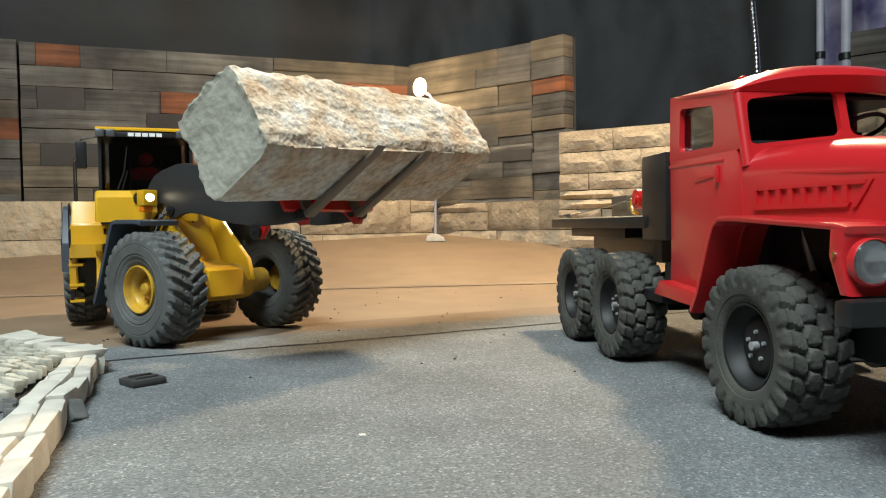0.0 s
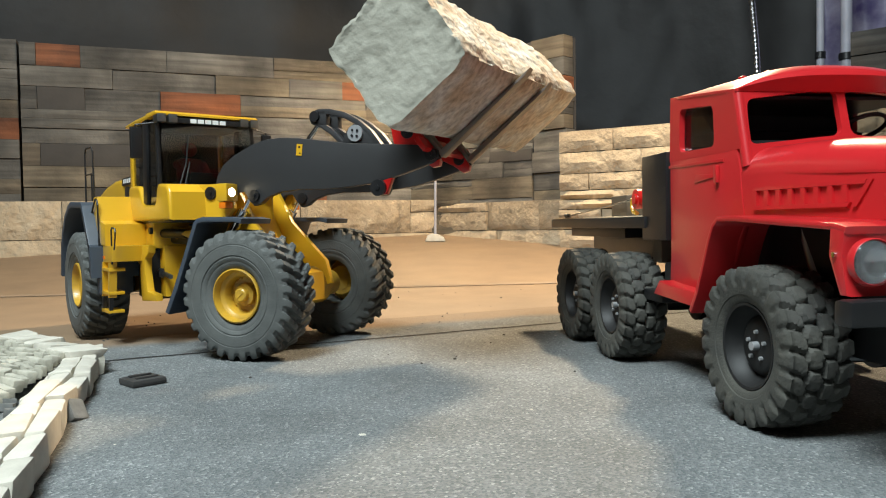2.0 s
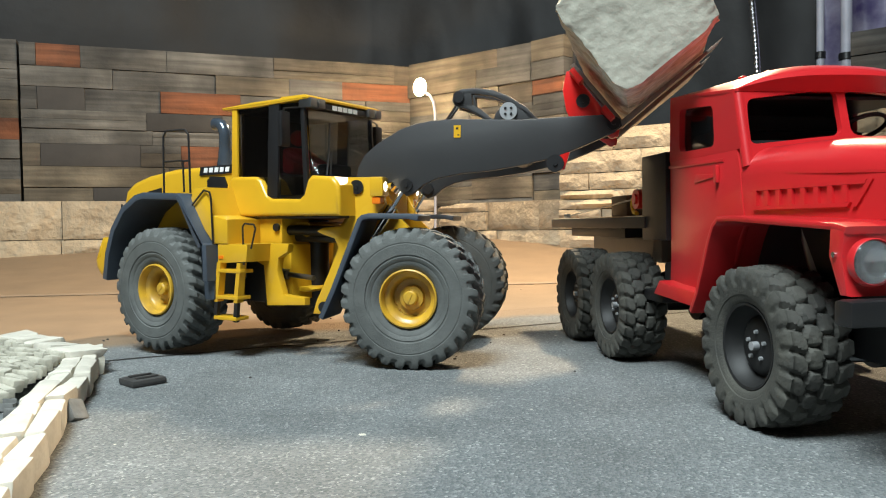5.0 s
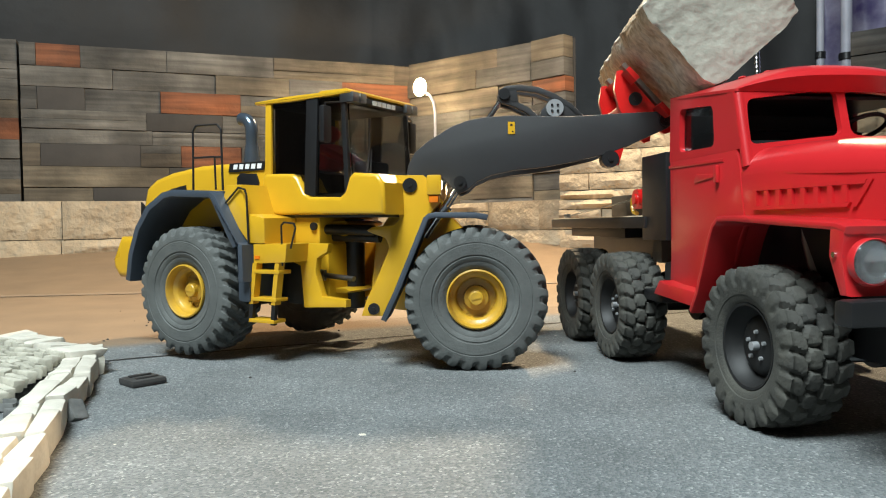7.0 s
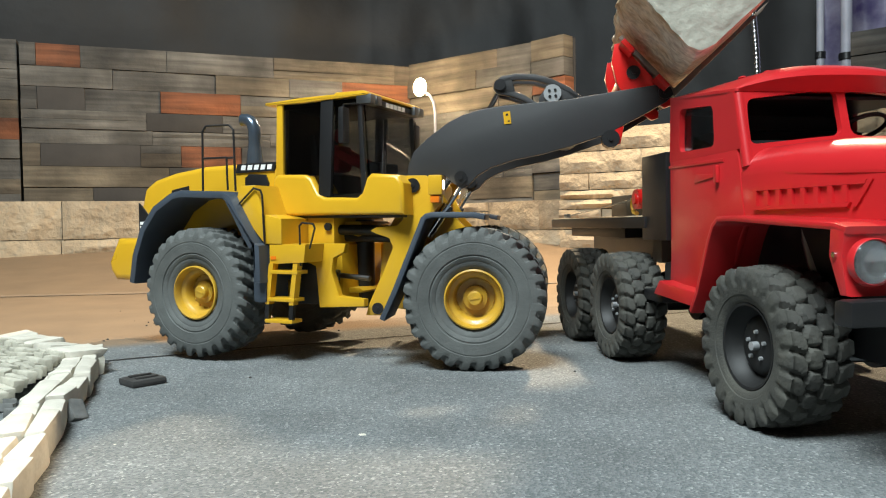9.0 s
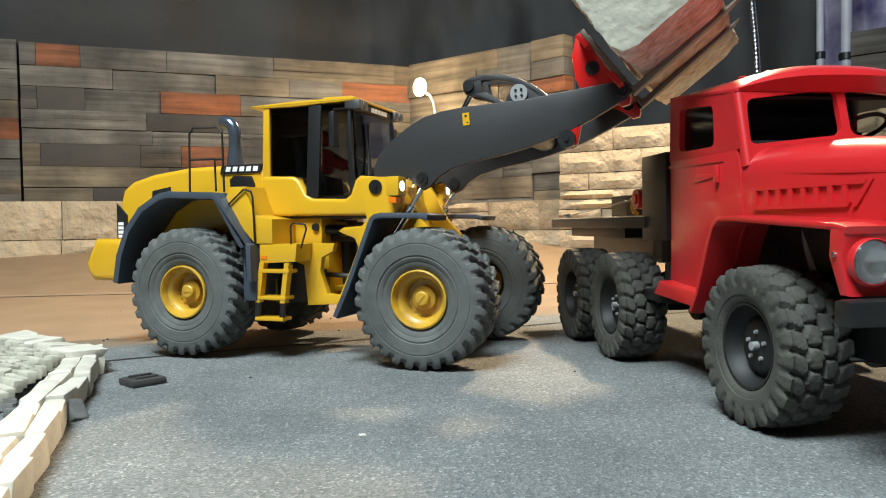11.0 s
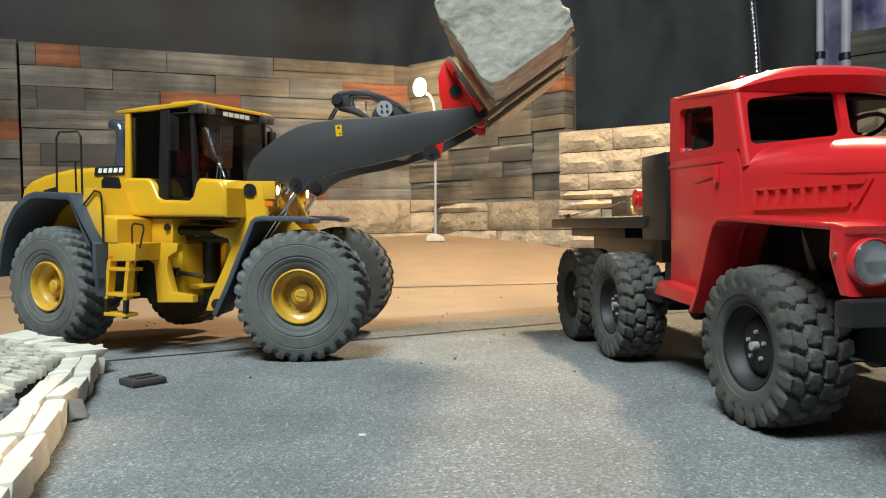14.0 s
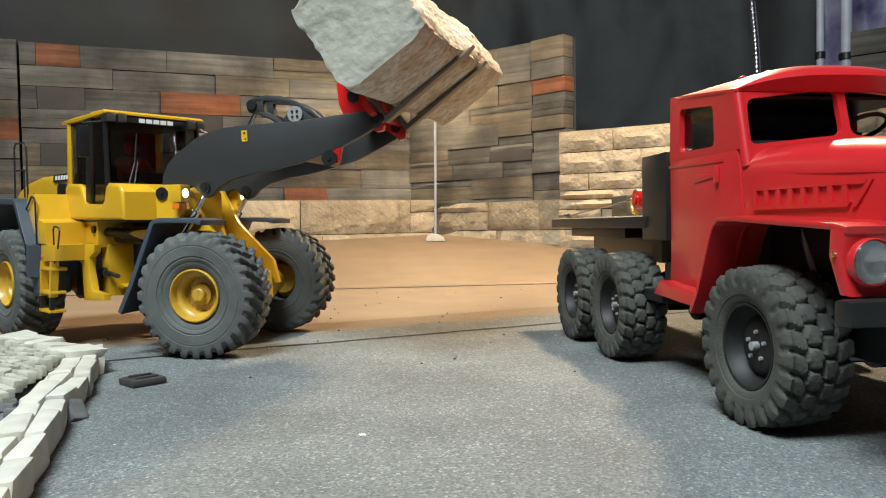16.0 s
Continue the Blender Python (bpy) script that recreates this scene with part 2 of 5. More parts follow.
    l.new(drift.outputs["Fac"], wob.inputs[0])
    # the brown's edge runs along the seam
    skew = n.new("ShaderNodeMath")
    skew.operation = "MULTIPLY_ADD"
    skew.inputs[1].default_value = -0.44
    l.new(sep.outputs["X"], skew.inputs[0])
    l.new(sep.outputs["Y"], skew.inputs[2])
    l.new(skew.outputs[0], wob.inputs[2])
    amount = n.new("ShaderNodeMapRange")
    amount.interpolation_type = "SMOOTHSTEP"
    amount.inputs["From Min"].default_value, amount.inputs["From Max"].default_value = 0.995, 1.050
    l.new(wob.outputs[0], amount.inputs["Value"])
    # mix from the felt's own grey to brown
    dust = n.new("ShaderNodeMix")
    dust.data_type = "RGBA"
    dust.inputs["B"].default_value = (0.265, 0.186, 0.118, 1)
    l.new(amount.outputs["Result"], dust.inputs["Factor"])
    l.new(felt, dust.inputs["A"])
    l.new(dust.outputs["Result"], b.inputs["Base Color"])
    sheet("floor_mat_far", lambda x: (seam(x) + 0.0010, seam(x) + 0.19), [-1.4 + 0.02 * i for i in range(91)], 8, dusty, "grey felt mat that turns brown beyond the seam", 0.0)
    # dark strip laid on top: the gap's shade and dirt put into its colour
    gap = mat("seam_shade_and_dirt", (0.020, 0.018, 0.016), 0.9, var=0.5, scale=120)
    edge = lambda x: 0.0012 * noise.noise((x * 40, 0, 1)) + 0.0008 * noise.noise((x * 130, 0, 4))
    tagged(sheet("trim_seam", lambda x: (seam(x) - 0.0005, seam(x) + 0.0052 + 2 * edge(x)), [-1.4 + 0.005 * i for i in range(361)], 1, gap, "dark strip for shade and dirt in the gap between the two mats", 0.0006), "", "seam")


build_floor()


# ---- walls of ledge stone ----
def stone_mesh(name, w, h, d, seed, rough, mats):
    """One dressed stone: its face lies at y = 0 and looks to -y, its left lower corner at the origin."""
    rnd = random.Random(seed)
    bm = B()
    cell = 0.045 if rough < 0.01 else 0.028
    nx, nz = max(2, min(9, int(w / cell))), max(2, min(5, int(h / 0.022)))
    f = [[bm.verts.new((w * i / nx + (rnd.uniform(-1, 1) * 0.004 if 0 < i < nx else 0), -rnd.uniform(0, rough) if 0 < i < nx and 0 < j < nz else rnd.uniform(0, rough * 0.35), h * j / nz)) for j in range(nz + 1)] for i in range(nx + 1)]
    for i in range(nx):
        for j in range(nz):
            bm.faces.new((f[i][j], f[i + 1][j], f[i + 1][j + 1], f[i][j + 1]))
    rim = [f[i][0] for i in range(nx + 1)] + [f[nx][j] for j in range(1, nz + 1)] + [f[i][nz] for i in range(nx - 1, -1, -1)] + [f[0][j] for j in range(nz - 1, 0, -1)]
    back = [bm.verts.new((v.co.x, d, v.co.z)) for v in rim]
    for i in range(len(rim)):
        bm.faces.new((rim[i], back[i], back[(i + 1) % len(rim)], rim[(i + 1) % len(rim)]))
    return part(name, bm, mats)


def stone_wall(name, p0, p1, z0, z1, rows, width, depth, gap, rough, pick, label, seed, thick=0.08, proud=0.012, cuts=()):
    """A wall from p0 to p1 (its face), in courses. cuts: (row, from, to) of stones with a place of their own."""
    rnd = random.Random(seed)
    p0, p1 = Vector((*p0, 0)), Vector((*p1, 0))
    run = (p1 - p0).length
    ang = math.degrees(math.atan2(p1.y - p0.y, p1.x - p0.x))
    bm = B()
    add_box(bm, (0, depth, z0), (run, depth + thick, z1 - 0.004))
    wall = tagged(part(name, bm, DARK_STONE), label, "wall", kind="structure")
    wall.matrix_basis = pose(p0.x, p0.y, 0, 0, 0, ang)
    edges = [z0]
    hs = [rnd.uniform(0.8, 1.25) for _ in range(rows)]
    for h in hs:
        edges.append(edges[-1] + (z1 - z0) * h / sum(hs))
    for r in range(rows):
        x = 0.0
        fixed = sorted((a, b, mm) for rr, a, b, mm in cuts if rr == r)
        while x < run - 0.01:
            w = rnd.uniform(*width)
            mm = None
            if fixed and x >= fixed[0][0] - 0.02:
                w, mm = fixed[0][1] - x, fixed[0][2]
                fixed.pop(0)
            elif fixed and x + w > fixed[0][0] - 0.06:
                w = fixed[0][0] - x
            if run - x - w < 0.05:
                w = run - x
            split = rnd.random() < 0.36 and not mm
            zs = [edges[r], edges[r] + (edges[r + 1] - edges[r]) * rnd.uniform(0.3, 0.7), edges[r + 1]] if split else [edges[r], edges[r + 1]]
            for a, b in zip(zs, zs[1:]):
                st = stone_mesh("stone", w - gap, b - a - gap, depth, rnd.random(), rough, mm or pick(rnd))
                st.parent = wall
                st.location = (x + gap / 2, -rnd.uniform(0, proud), a)
            x += w
    return wall


CORNER = (-0.115, 2.80)
pick_grey = lambda r: r.choices((GREY_STONE, BROWN_STONE, DARK_STONE), (7, 4, 0.5))[0]
R_ = RUST_STONE
along = lambda d: (-2.05 + 0.9318 * d, 2.046 + 0.3630 * d)
stone_wall("wall_left_end", along(0.0), along(0.800), 0.0, 0.722, 12, (0.16, 0.46), 0.05, 0.0011, 0.006, pick_grey,
           "weathered grey ledge-stone wall panel", 6, cuts=((7, 0.60, 0.76, R_),))
stone_wall("wall_left", along(0.807), CORNER, 0.0, 0.715, 11, (0.16, 0.50), 0.05, 0.0011, 0.006, pick_grey,
           "weathered grey ledge-stone wall with a few rust-coloured stones", 5,
           cuts=((10, 0.045, 0.17, R_), (8, 0.405, 0.66, R_), (5, 0.465, 0.66, R_), (9, 1.015, 1.24, R_), (3, 0.80, 0.95, R_), (7, 0.36, 0.60, DARK_STONE), (8, 0.045, 0.18, DARK_STONE), (5, 0.05, 0.34, DARK_STONE)))
stone_wall("wall_right_end", (0.302, 2.478), (0.395, 2.385), 0.03, 0.724, 11, (0.11, 0.14), 0.05, 0.002, 0.007, pick_grey, "narrow end panel of grey ledge stone with one rust stone", 17, thick=0.005, cuts=((8, 0.0, 0.14, R_),))
stone_wall("wall_side", (1.10, 2.03), (2.3, 1.05), 0.0, 0.628, 9, (0.12, 0.3), 0.05, 0.003, 0.01, lambda r: r.choice((DARK_STONE, GREY_STONE, BROWN_STONE)), "dark stacked ledge-stone wall behind the truck", 31)
right_wall = stone_wall("wall_right", CORNER, (0.300, 2.480), 0.03, 0.722, 11, (0.16, 0.40), 0.05, 0.0011, 0.006, pick_grey,
                        "tall weathered grey-brown ledge-stone wall panel", 8, cuts=((11, 0.28, 0.35, R_),))
pick_cream = lambda r: CREAM
ledge_left = stone_wall("ledge_left", (-2.05, 1.985), (-0.02, 2.735), 0.0, 0.222, 2, (0.22, 0.42), 0.05, 0.0022, 0.016, pick_cream,
                        "low cream split-face stone ledge along the wall", 3, thick=0.04)
ledge_right = stone_wall("ledge_right", (-0.015, 2.735), (0.37, 2.345), 0.02, 0.205, 2, (0.16, 0.34), 0.05, 0.0022, 0.016, pick_cream,
                         "low cream split-face stone ledge along the wall", 12, thick=0.04)
cream_wall = stone_wall("wall_cream", (0.355, 2.28), (1.75, 1.42), 0.0, 0.405, 7, (0.09, 0.26), 0.05, 0.0024, 0.018, pick_cream,
                        "cream split-face stacked stone wall", 21, thick=0.06)


# ---- hangings and the room around ----
def hanging(name, pts, z0, z1, material, label, seed, amp=0.03, fold=3.0):
    """A sheet hung loosely along a line: broad sags and slack creases."""
    bm = B()
    cols = []
    n, nz = 90, 40
    for i in range(n + 1):
        t = i / n * (len(pts) - 1)
        k = min(int(t), len(pts) - 2)
        p = Vector(pts[k]).lerp(Vector(pts[k + 1]), t - k)
        col = []
        for j in range(nz + 1):
            z = z0 + (z1 - z0) * j / nz
            d = amp * 2.2 * noise.noise((p.x * fold, z * 0.7, seed)) + amp * 1.0 * noise.noise((p.x * fold * 2.3 + z, z * 2.2, seed + 5)) + amp * 0.35 * noise.noise((p.x * 11, z * 8, seed + 9))
            col.append(bm.verts.new((p.x, p.y + d, z)))
        cols.append(col)
    for a, b in zip(cols, cols[1:]):
        for j in range(nz):
            bm.faces.new((a[j], b[j], b[j + 1], a[j + 1]))
    ob = tagged(part(name, bm, material), label, "curtain", kind="structure")
    md = ob.modifiers.new("thick", "SOLIDIFY")
    md.thickness = 0.004
    return ob


hanging("backdrop_sheet", [(-2.6, 2.15), (-0.3, 3.12), (0.6, 2.95), (1.38, 2.72)], 0.05, 2.3, DRAPE, "black plastic sheeting hung behind the walls", 2, 0.030, 2.2)
hanging("backdrop_cloth", [(1.36, 2.68), (1.6, 2.45), (2.5, 1.8)], 0.05, 2.3, VIOLET, "violet and white marbled cloth hung in folds", 7, 0.05, 9.0)


def build_room():
    for name, lo, hi in (("ceiling", (-3, -2.2, 2.3), (3, 4.2, 2.36)), ("wall_back", (-3, 4.2, -0.1), (3, 4.26, 2.3)), ("wall_front", (-3, -2.26, -0.1), (3, -2.2, 2.3)),
                         ("wall_west", (-3.06, -2.2, -0.1), (-3, 4.2, 2.3)), ("wall_east", (3, -2.2, -0.1), (3.06, 4.2, 2.3))):
        tagged(part(name, add_box(B(), lo, hi), ROOM), "plain dark painted room surface", "ceiling" if name == "ceiling" else "wall", kind="structure")


build_room()


# ---- wheels ----
def tyre_mesh(R, W, lugs, rim_r, kind):
    """A tyre about the y axis, one moulded surface: grooves are sunk between the lugs of its tread and shoulders."""
    bm = B()
    h = W / 2
    loader = kind == "loader"
    deep = R * (0.070 if loader else 0.082)
    # half a section, from the bead over the side wall to the middle of the tread: radius, y, how much of the groove it takes
    t = lambda f: rim_r + f * (R - rim_r)
    if loader:
        side = [(t(0.0), 0.74, 0), (t(0.06), 0.82, 0), (t(0.15), 0.90, 0), (t(0.20), 0.905, 0), (t(0.215), 0.93, 0), (t(0.30), 0.965, 0), (t(0.315), 0.945, 0), (t(0.34), 0.950, 0), (t(0.355), 0.985, 0),
                (t(0.52), 1.0, 0), (t(0.60), 1.0, 0), (t(0.61), 0.985, 0), (t(0.63), 0.985, 0), (t(0.64), 0.998, 0), (t(0.76), 0.985, 0), (t(0.80), 0.975, 0.25), (t(0.86), 0.955, 0.8), (t(0.91), 0.925, 1), (t(0.955), 0.88, 1), (t(0.985), 0.83, 1)]
    else:
        side = [(t(0.0), 0.70, 0), (t(0.08), 0.80, 0), (t(0.18), 0.88, 0), (t(0.26), 0.90, 0), (t(0.28), 0.93, 0), (t(0.42), 0.97, 0), (t(0.52), 0.985, 0.1), (t(0.58), 1.0, 0.55), (t(0.66), 1.01, 0.8), (t(0.74), 1.01, 1), (t(0.82), 0.995, 1), (t(0.90), 0.965, 1), (t(0.96), 0.92, 1)]
    rows = [(r, -y * h, g) for r, y, g in side]
    top = side[-1][1]
    n_mid = 22
    rows += [(R * (1 - (0.020 if loader else 0.045) * abs(k / n_mid * 2 - 1) ** 2.6), h * top * (k / n_mid * 2 - 1), 1) for k in range(1, n_mid)]
    rows += [(r, y * h, g) for r, y, g in reversed(side)]
    seg = lugs * (12 if not loader else 14)
    soft = lambda d, w: max(0.0, min(1.0, 0.5 + d / w))

    def land(th, u):
        """1 on a lug, 0 in a groove, at a turn th (in lug steps) and u across the tread, -1 to 1."""
        a = abs(u)
        sign = 1 if u > 0 else -1
        if loader:
            p = th + (0.5 if sign > 0 else 0) - 0.85 * a
            p -= math.floor(p)
            v = soft(0.28 - abs(p - 0.5), 0.08)
            v = min(v, 1 - 0.8 * soft(0.035 - abs(a - 0.46 - 0.05 * math.sin(6.28 * th)), 0.05))
            return v
        # outer blocks, long and curved over the shoulder; inner blocks, six-sided and set between them
        p = th + (0.5 if sign > 0 else 0) - 0.30 * a + 0.10 * math.sin(5 * a)
        p -= math.floor(p)
        q = p + 0.5
        q -= math.floor(q)
        outer = min(soft(0.415 - abs(p - 0.5) - 0.22 * max(0, a - 0.75) - 0.5 * max(0, 0.62 - a), 0.15), soft(a - 0.445 - 0.30 * abs(p - 0.5), 0.09))
        inner = min(soft(0.445 - abs(q - 0.5) - 0.75 * max(0, abs(a - 0.24) - 0.08), 0.15), soft(0.290 - abs(a - 0.24) - 0.30 * abs(q - 0.5), 0.09))
        return max(outer, inner)

    rings = []
    for r, y, g in rows:
        u = max(-1.25, min(1.25, y / (h * top) + (0 if r > R * 0.97 else math.copysign(0.25 * (R - r) / (R - rim_r), y))))
        ring = []
        for i in range(seg):
            a = 2 * math.pi * i / seg
            f = (1 - land(i / seg * lugs, u)) * g if g else 0.0
            flat = min(1.0, max(0.0, (R - r) / (R - rim_r) * 2.4))
            rr, yy = r - deep * f * (1 - 0.75 * flat), y * (1 - 0.10 * f * flat)
            ring.append(bm.verts.new((rr * math.cos(a), yy, rr * math.sin(a))))
        rings.append(ring)
    for a, b in zip(rings, rings[1:] + rings[:1]):
        for i in range(seg):
            bm.faces.new((a[i], a[(i + 1) % seg], b[(i + 1) % seg], b[i]))
    return bm


def loader_wheel(loader, side):
    """A wheel whose outer side looks to y * side."""
    R, W = 0.064, 0.050
    bm = tyre_mesh(R, W, 28, 0.0262, "loader")
    if side > 0:
        bmesh.ops.rotate(bm, verts=bm.verts, matrix=Matrix.Rotation(math.pi, 3, "Z"))
    wheel = part("wheel", bm, RUBBER, loader, "dusty black rubber earthmover tyre on a yellow rim")
    s = -side
    bm = B()
    prof = [(0.0300, -0.0195), (0.0300, -0.0220), (0.0285, -0.0226), (0.0272, -0.0205), (0.0262, -0.0150), (0.0225, -0.0135), (0.0215, -0.0125), (0.0195, -0.0040), (0.0100, -0.0035), (0.0, -0.0035)]
    add_lathe(bm, [(r * 0.885, y * s) for r, y in prof], 48)
    rim = part("rim", bm, RIM_YELLOW, wheel, "yellow dished steel rim")
    bm = B()
    add_lathe(bm, [(r, y * s) for r, y in ((0.0115, -0.003), (0.0110, -0.0085), (0.0070, -0.0095), (0.0066, -0.0140), (0.0055, -0.0150), (0.0, -0.0150))], 24)
    for i in range(16):
        a = 2 * math.pi * i / 16
        add_rod(bm, (0.0165 * math.cos(a), -0.003 * s, 0.0165 * math.sin(a)), (0.0165 * math.cos(a), -0.0056 * s, 0.0165 * math.sin(a)), 0.0009, 6)
    add_box(bm, (-0.0045, min(-0.0149 * s, -0.0156 * s), -0.0007), (0.0045, max(-0.0149 * s, -0.0156 * s), 0.0007))
    part("hub", bm, RIM_YELLOW, rim)
    return wheel


# ---- the wheel loader: origin on the floor under the joint, x forward, y left ----
def build_loader():
    ld = tagged(new("wheel_loader"), "yellow articulated wheel loader model with dark boom and red forks", "wheel loader")
    # rear half
    bm = add_prism(B(), [(-0.252, 0.112), (-0.252, 0.150), (-0.246, 0.170), (-0.232, 0.179), (-0.205, 0.186), (-0.16, 0.192), (-0.066, 0.194), (-0.062, 0.135), (-0.20, 0.112)], -0.050, 0.050, 0.006, 3)
    hood = part("engine_hood", bm, YELLOW, ld)
    for y in (-0.0508, 0.0508):
        part("logo_panel", add_prism(B(), [(-0.118, 0.1835), (-0.116, 0.1925), (-0.066, 0.1935), (-0.070, 0.1845)], y - 0.0008, y + 0.0008), BLACK, hood, "black panel with white lettering as plain bars")
        bm = B()
        for i in range(5):
            x = -0.111 + i * 0.0082
            add_prism(bm, [(x, 0.1862), (x + 0.0012, 0.1912), (x + 0.0068, 0.1912), (x + 0.0056, 0.1862)], y * 1.016 - 0.0003, y * 1.016 + 0.0003)
        part("lettering_bars", bm, WHITE, hood)
        part("air_grille", add_prism(B(), [(-0.207, 0.150), (-0.205, 0.168), (-0.182, 0.172), (-0.180, 0.150)], y - 0.001, y + 0.001, 0.0005), BLACK, hood, "black slatted air grille")
        part("vent_cover", add_prism(B(), [(-0.106, 0.165), (-0.106, 0.178), (-0.101, 0.182), (-0.080, 0.181), (-0.076, 0.172), (-0.078, 0.164)], y - 0.001, y + 0.001, 0.0005), BLACK, hood)
        part("number_panel", add_prism(B(), [(-0.2535, 0.112), (-0.2535, 0.155), (-0.240, 0.142), (-0.240, 0.112)], y - 0.001, y + 0.001), BLACK, hood, "black panel with a white model mark as bars")
        bm = B()
        for i in range(4):
            add_box(bm, (-0.2515, y * 1.022 - 0.0003, 0.117 + i * 0.0046), (-0.2445, y * 1.022 + 0.0003, 0.1203 + i * 0.0046))
        part("model_mark", bm, WHITE, hood)
    part("rear_grille", add_box(B(), (-0.2545, -0.040, 0.116), (-0.2515, 0.040, 0.165), 0.001), BLACK, hood)
    part("counterweight", add_prism(B(), [(-0.284, 0.080), (-0.286, 0.090), (-0.272, 0.116), (-0.235, 0.116), (-0.235, 0.070), (-0.276, 0.070)], -0.066, 0.066, 0.007, 3), YELLOW, ld)
    part("rear_frame", add_prism(B(), [(-0.245, 0.062), (-0.245, 0.130), (-0.03, 0.135), (0.002, 0.110), (0.004, 0.054), (-0.06, 0.050)], -0.040, 0.040, 0.002), YELLOW, ld)
    part("rear_axle", add_rod(add_rod(B(), (-0.1275, -0.075, 0.064), (-0.1275, 0.075, 0.064), 0.013, 16), (-0.1275, -0.02, 0.064), (-0.1275, 0.02, 0.064), 0.024, 16), BLACK, ld)
    for s in (-1, 1):
        y0, y1 = sorted((s * 0.106, s * 0.052))
        bm = add_band(B(), [(-0.212, 0.072), (-0.207, 0.100), (-0.196, 0.127), (-0.178, 0.149), (-0.155, 0.162), (-0.142, 0.1645), (-0.089, 0.1625), (-0.081, 0.157), (-0.060, 0.122), (-0.054, 0.113), (-0.047, 0.111), (-0.046, 0.076)], 0.007, y0, y1, 0.0018)
        part("rear_fender", bm, SLATE, ld, "slate-grey plastic mudguard")
        y0, y1 = sorted((s * 0.094, s * 0.045))
        part("side_panel", add_prism(B(), [(-0.083, 0.155), (-0.078, 0.168), (-0.060, 0.168), (-0.050, 0.140), (-0.030, 0.136), (-0.030, 0.112), (-0.050, 0.112), (-0.062, 0.125)], y0, y1, 0.002), YELLOW, ld)
        y0, y1 = sorted((s * 0.097, s * 0.060))
        part("tool_box", add_box(B(), (-0.062, y0, 0.056), (-0.0465, y1, 0.110), 0.004), SLATE, ld)
        y = s * 0.091
        bm = add_tube(B(), [(-0.126, y, 0.163), (-0.1255, y, 0.222), (-0.121, y, 0.2275), (-0.092, y, 0.2270), (-0.087, y, 0.222), (-0.0855, y, 0.163)], 0.0011)
        add_tube(bm, [(-0.1255, y, 0.196), (-0.096, y, 0.196), (-0.095, y, 0.164)], 0.0010)
        add_tube(bm, [(-0.096, y, 0.1955), (-0.087, y, 0.1955)], 0.0010)
        part("handrail", bm, BLACK, ld, "thin black wire guard rail")
        y = s * 0.096
        part("grab_rail", add_tube(B(), [(-0.078, y, 0.150), (-0.060, y, 0.165), (-0.052, y, 0.163), (-0.050, y, 0.158), (-0.048, y, 0.112)], 0.0010), BLACK, ld)
        # ladder
        y0, y1 = sorted((s * 0.093, s * 0.060))
        lad = part("ladder", add_prism(B(), [(-0.045, 0.093), (-0.045, 0.112), (-0.004, 0.112), (-0.006, 0.095)], y0, y1, 0.001), YELLOW, ld, "yellow boarding ladder with three treads")
        for z, x0 in ((0.084, -0.043), (0.058, -0.047), (0.0375, -0.050)):
            part("tread", add_box(B(), (x0, min(s * 0.095, s * 0.078), z), (x0 + 0.031, max(s * 0.095, s * 0.078), z + 0.0036), 0.0006), YELLOW, lad)
        for dx in (0.0, 0.0275):
            part("side_rail", add_prism(B(), [(-0.0445 + dx, 0.094), (-0.0395 + dx, 0.094), (-0.0450 + dx, 0.055), (-0.050 + dx, 0.055)], *sorted((s * 0.0945, s * 0.0865))), YELLOW, lad)
            part("lower_strap", add_prism(B(), [(-0.0495 + dx, 0.056), (-0.0450 + dx, 0.056), (-0.0470 + dx, 0.036), (-0.0515 + dx, 0.036)], *sorted((s * 0.0940, s * 0.0900))), BLACK, lad)
        part("reflector", add_box(B(), (-0.043, s * 0.0932 - 0.0006, 0.0975), (-0.037, s * 0.0932 + 0.0006, 0.1005)), ORANGE, lad)
        part("ladder_rail", add_tube(B(), [(-0.010, s * 0.092, 0.092), (-0.011, s * 0.092, 0.129), (-0.008, s * 0.092, 0.132), (0.004, s * 0.092, 0.131), (0.006, s * 0.092, 0.127), (0.000, s * 0.092, 0.108)], 0.0009), BLACK, ld)
    for s in (-1, 1):
        part("belly_plate", add_prism(B(), [(-0.030, 0.112), (0.020, 0.112), (0.018, 0.104), (0.006, 0.098), (0.004, 0.085), (0.012, 0.062), (0.040, 0.060), (0.040, 0.053), (-0.010, 0.050), (-0.014, 0.090), (-0.030, 0.096)], *sorted((s * 0.062, s * 0.054)), 0.001), YELLOW, ld)
    part("belly_core", add_box(B(), (-0.05, -0.054, 0.052), (-0.012, 0.054, 0.108), 0.002), BLACK, ld)
    part("upper_bracket", add_box(B(), (-0.040, -0.050, 0.108), (0.000, 0.050, 0.139), 0.002), YELLOW, ld)
    for s in (-1, 1):
        part("bracket_bolt", add_rod(B(), (-0.006, s * 0.049, 0.128), (-0.006, s * 0.053, 0.128), 0.0038, 14), BLACK, ld)
    part("cab_underside", add_box(B(), (-0.060, -0.052, 0.1365), (0.074, 0.052, 0.1400), 0.001), BLACK, ld)
    for (x0, y0_, z0), (x1, y1_, z1) in (((-0.01, -0.040, 0.125), (0.05, -0.030, 0.124)), ((-0.01, -0.028, 0.118), (0.05, -0.020, 0.117))):
        part("hose", add_rod(B(), (x0, y0_, z0), (x1, y1_, z1), 0.005, 14), BLACK, ld)
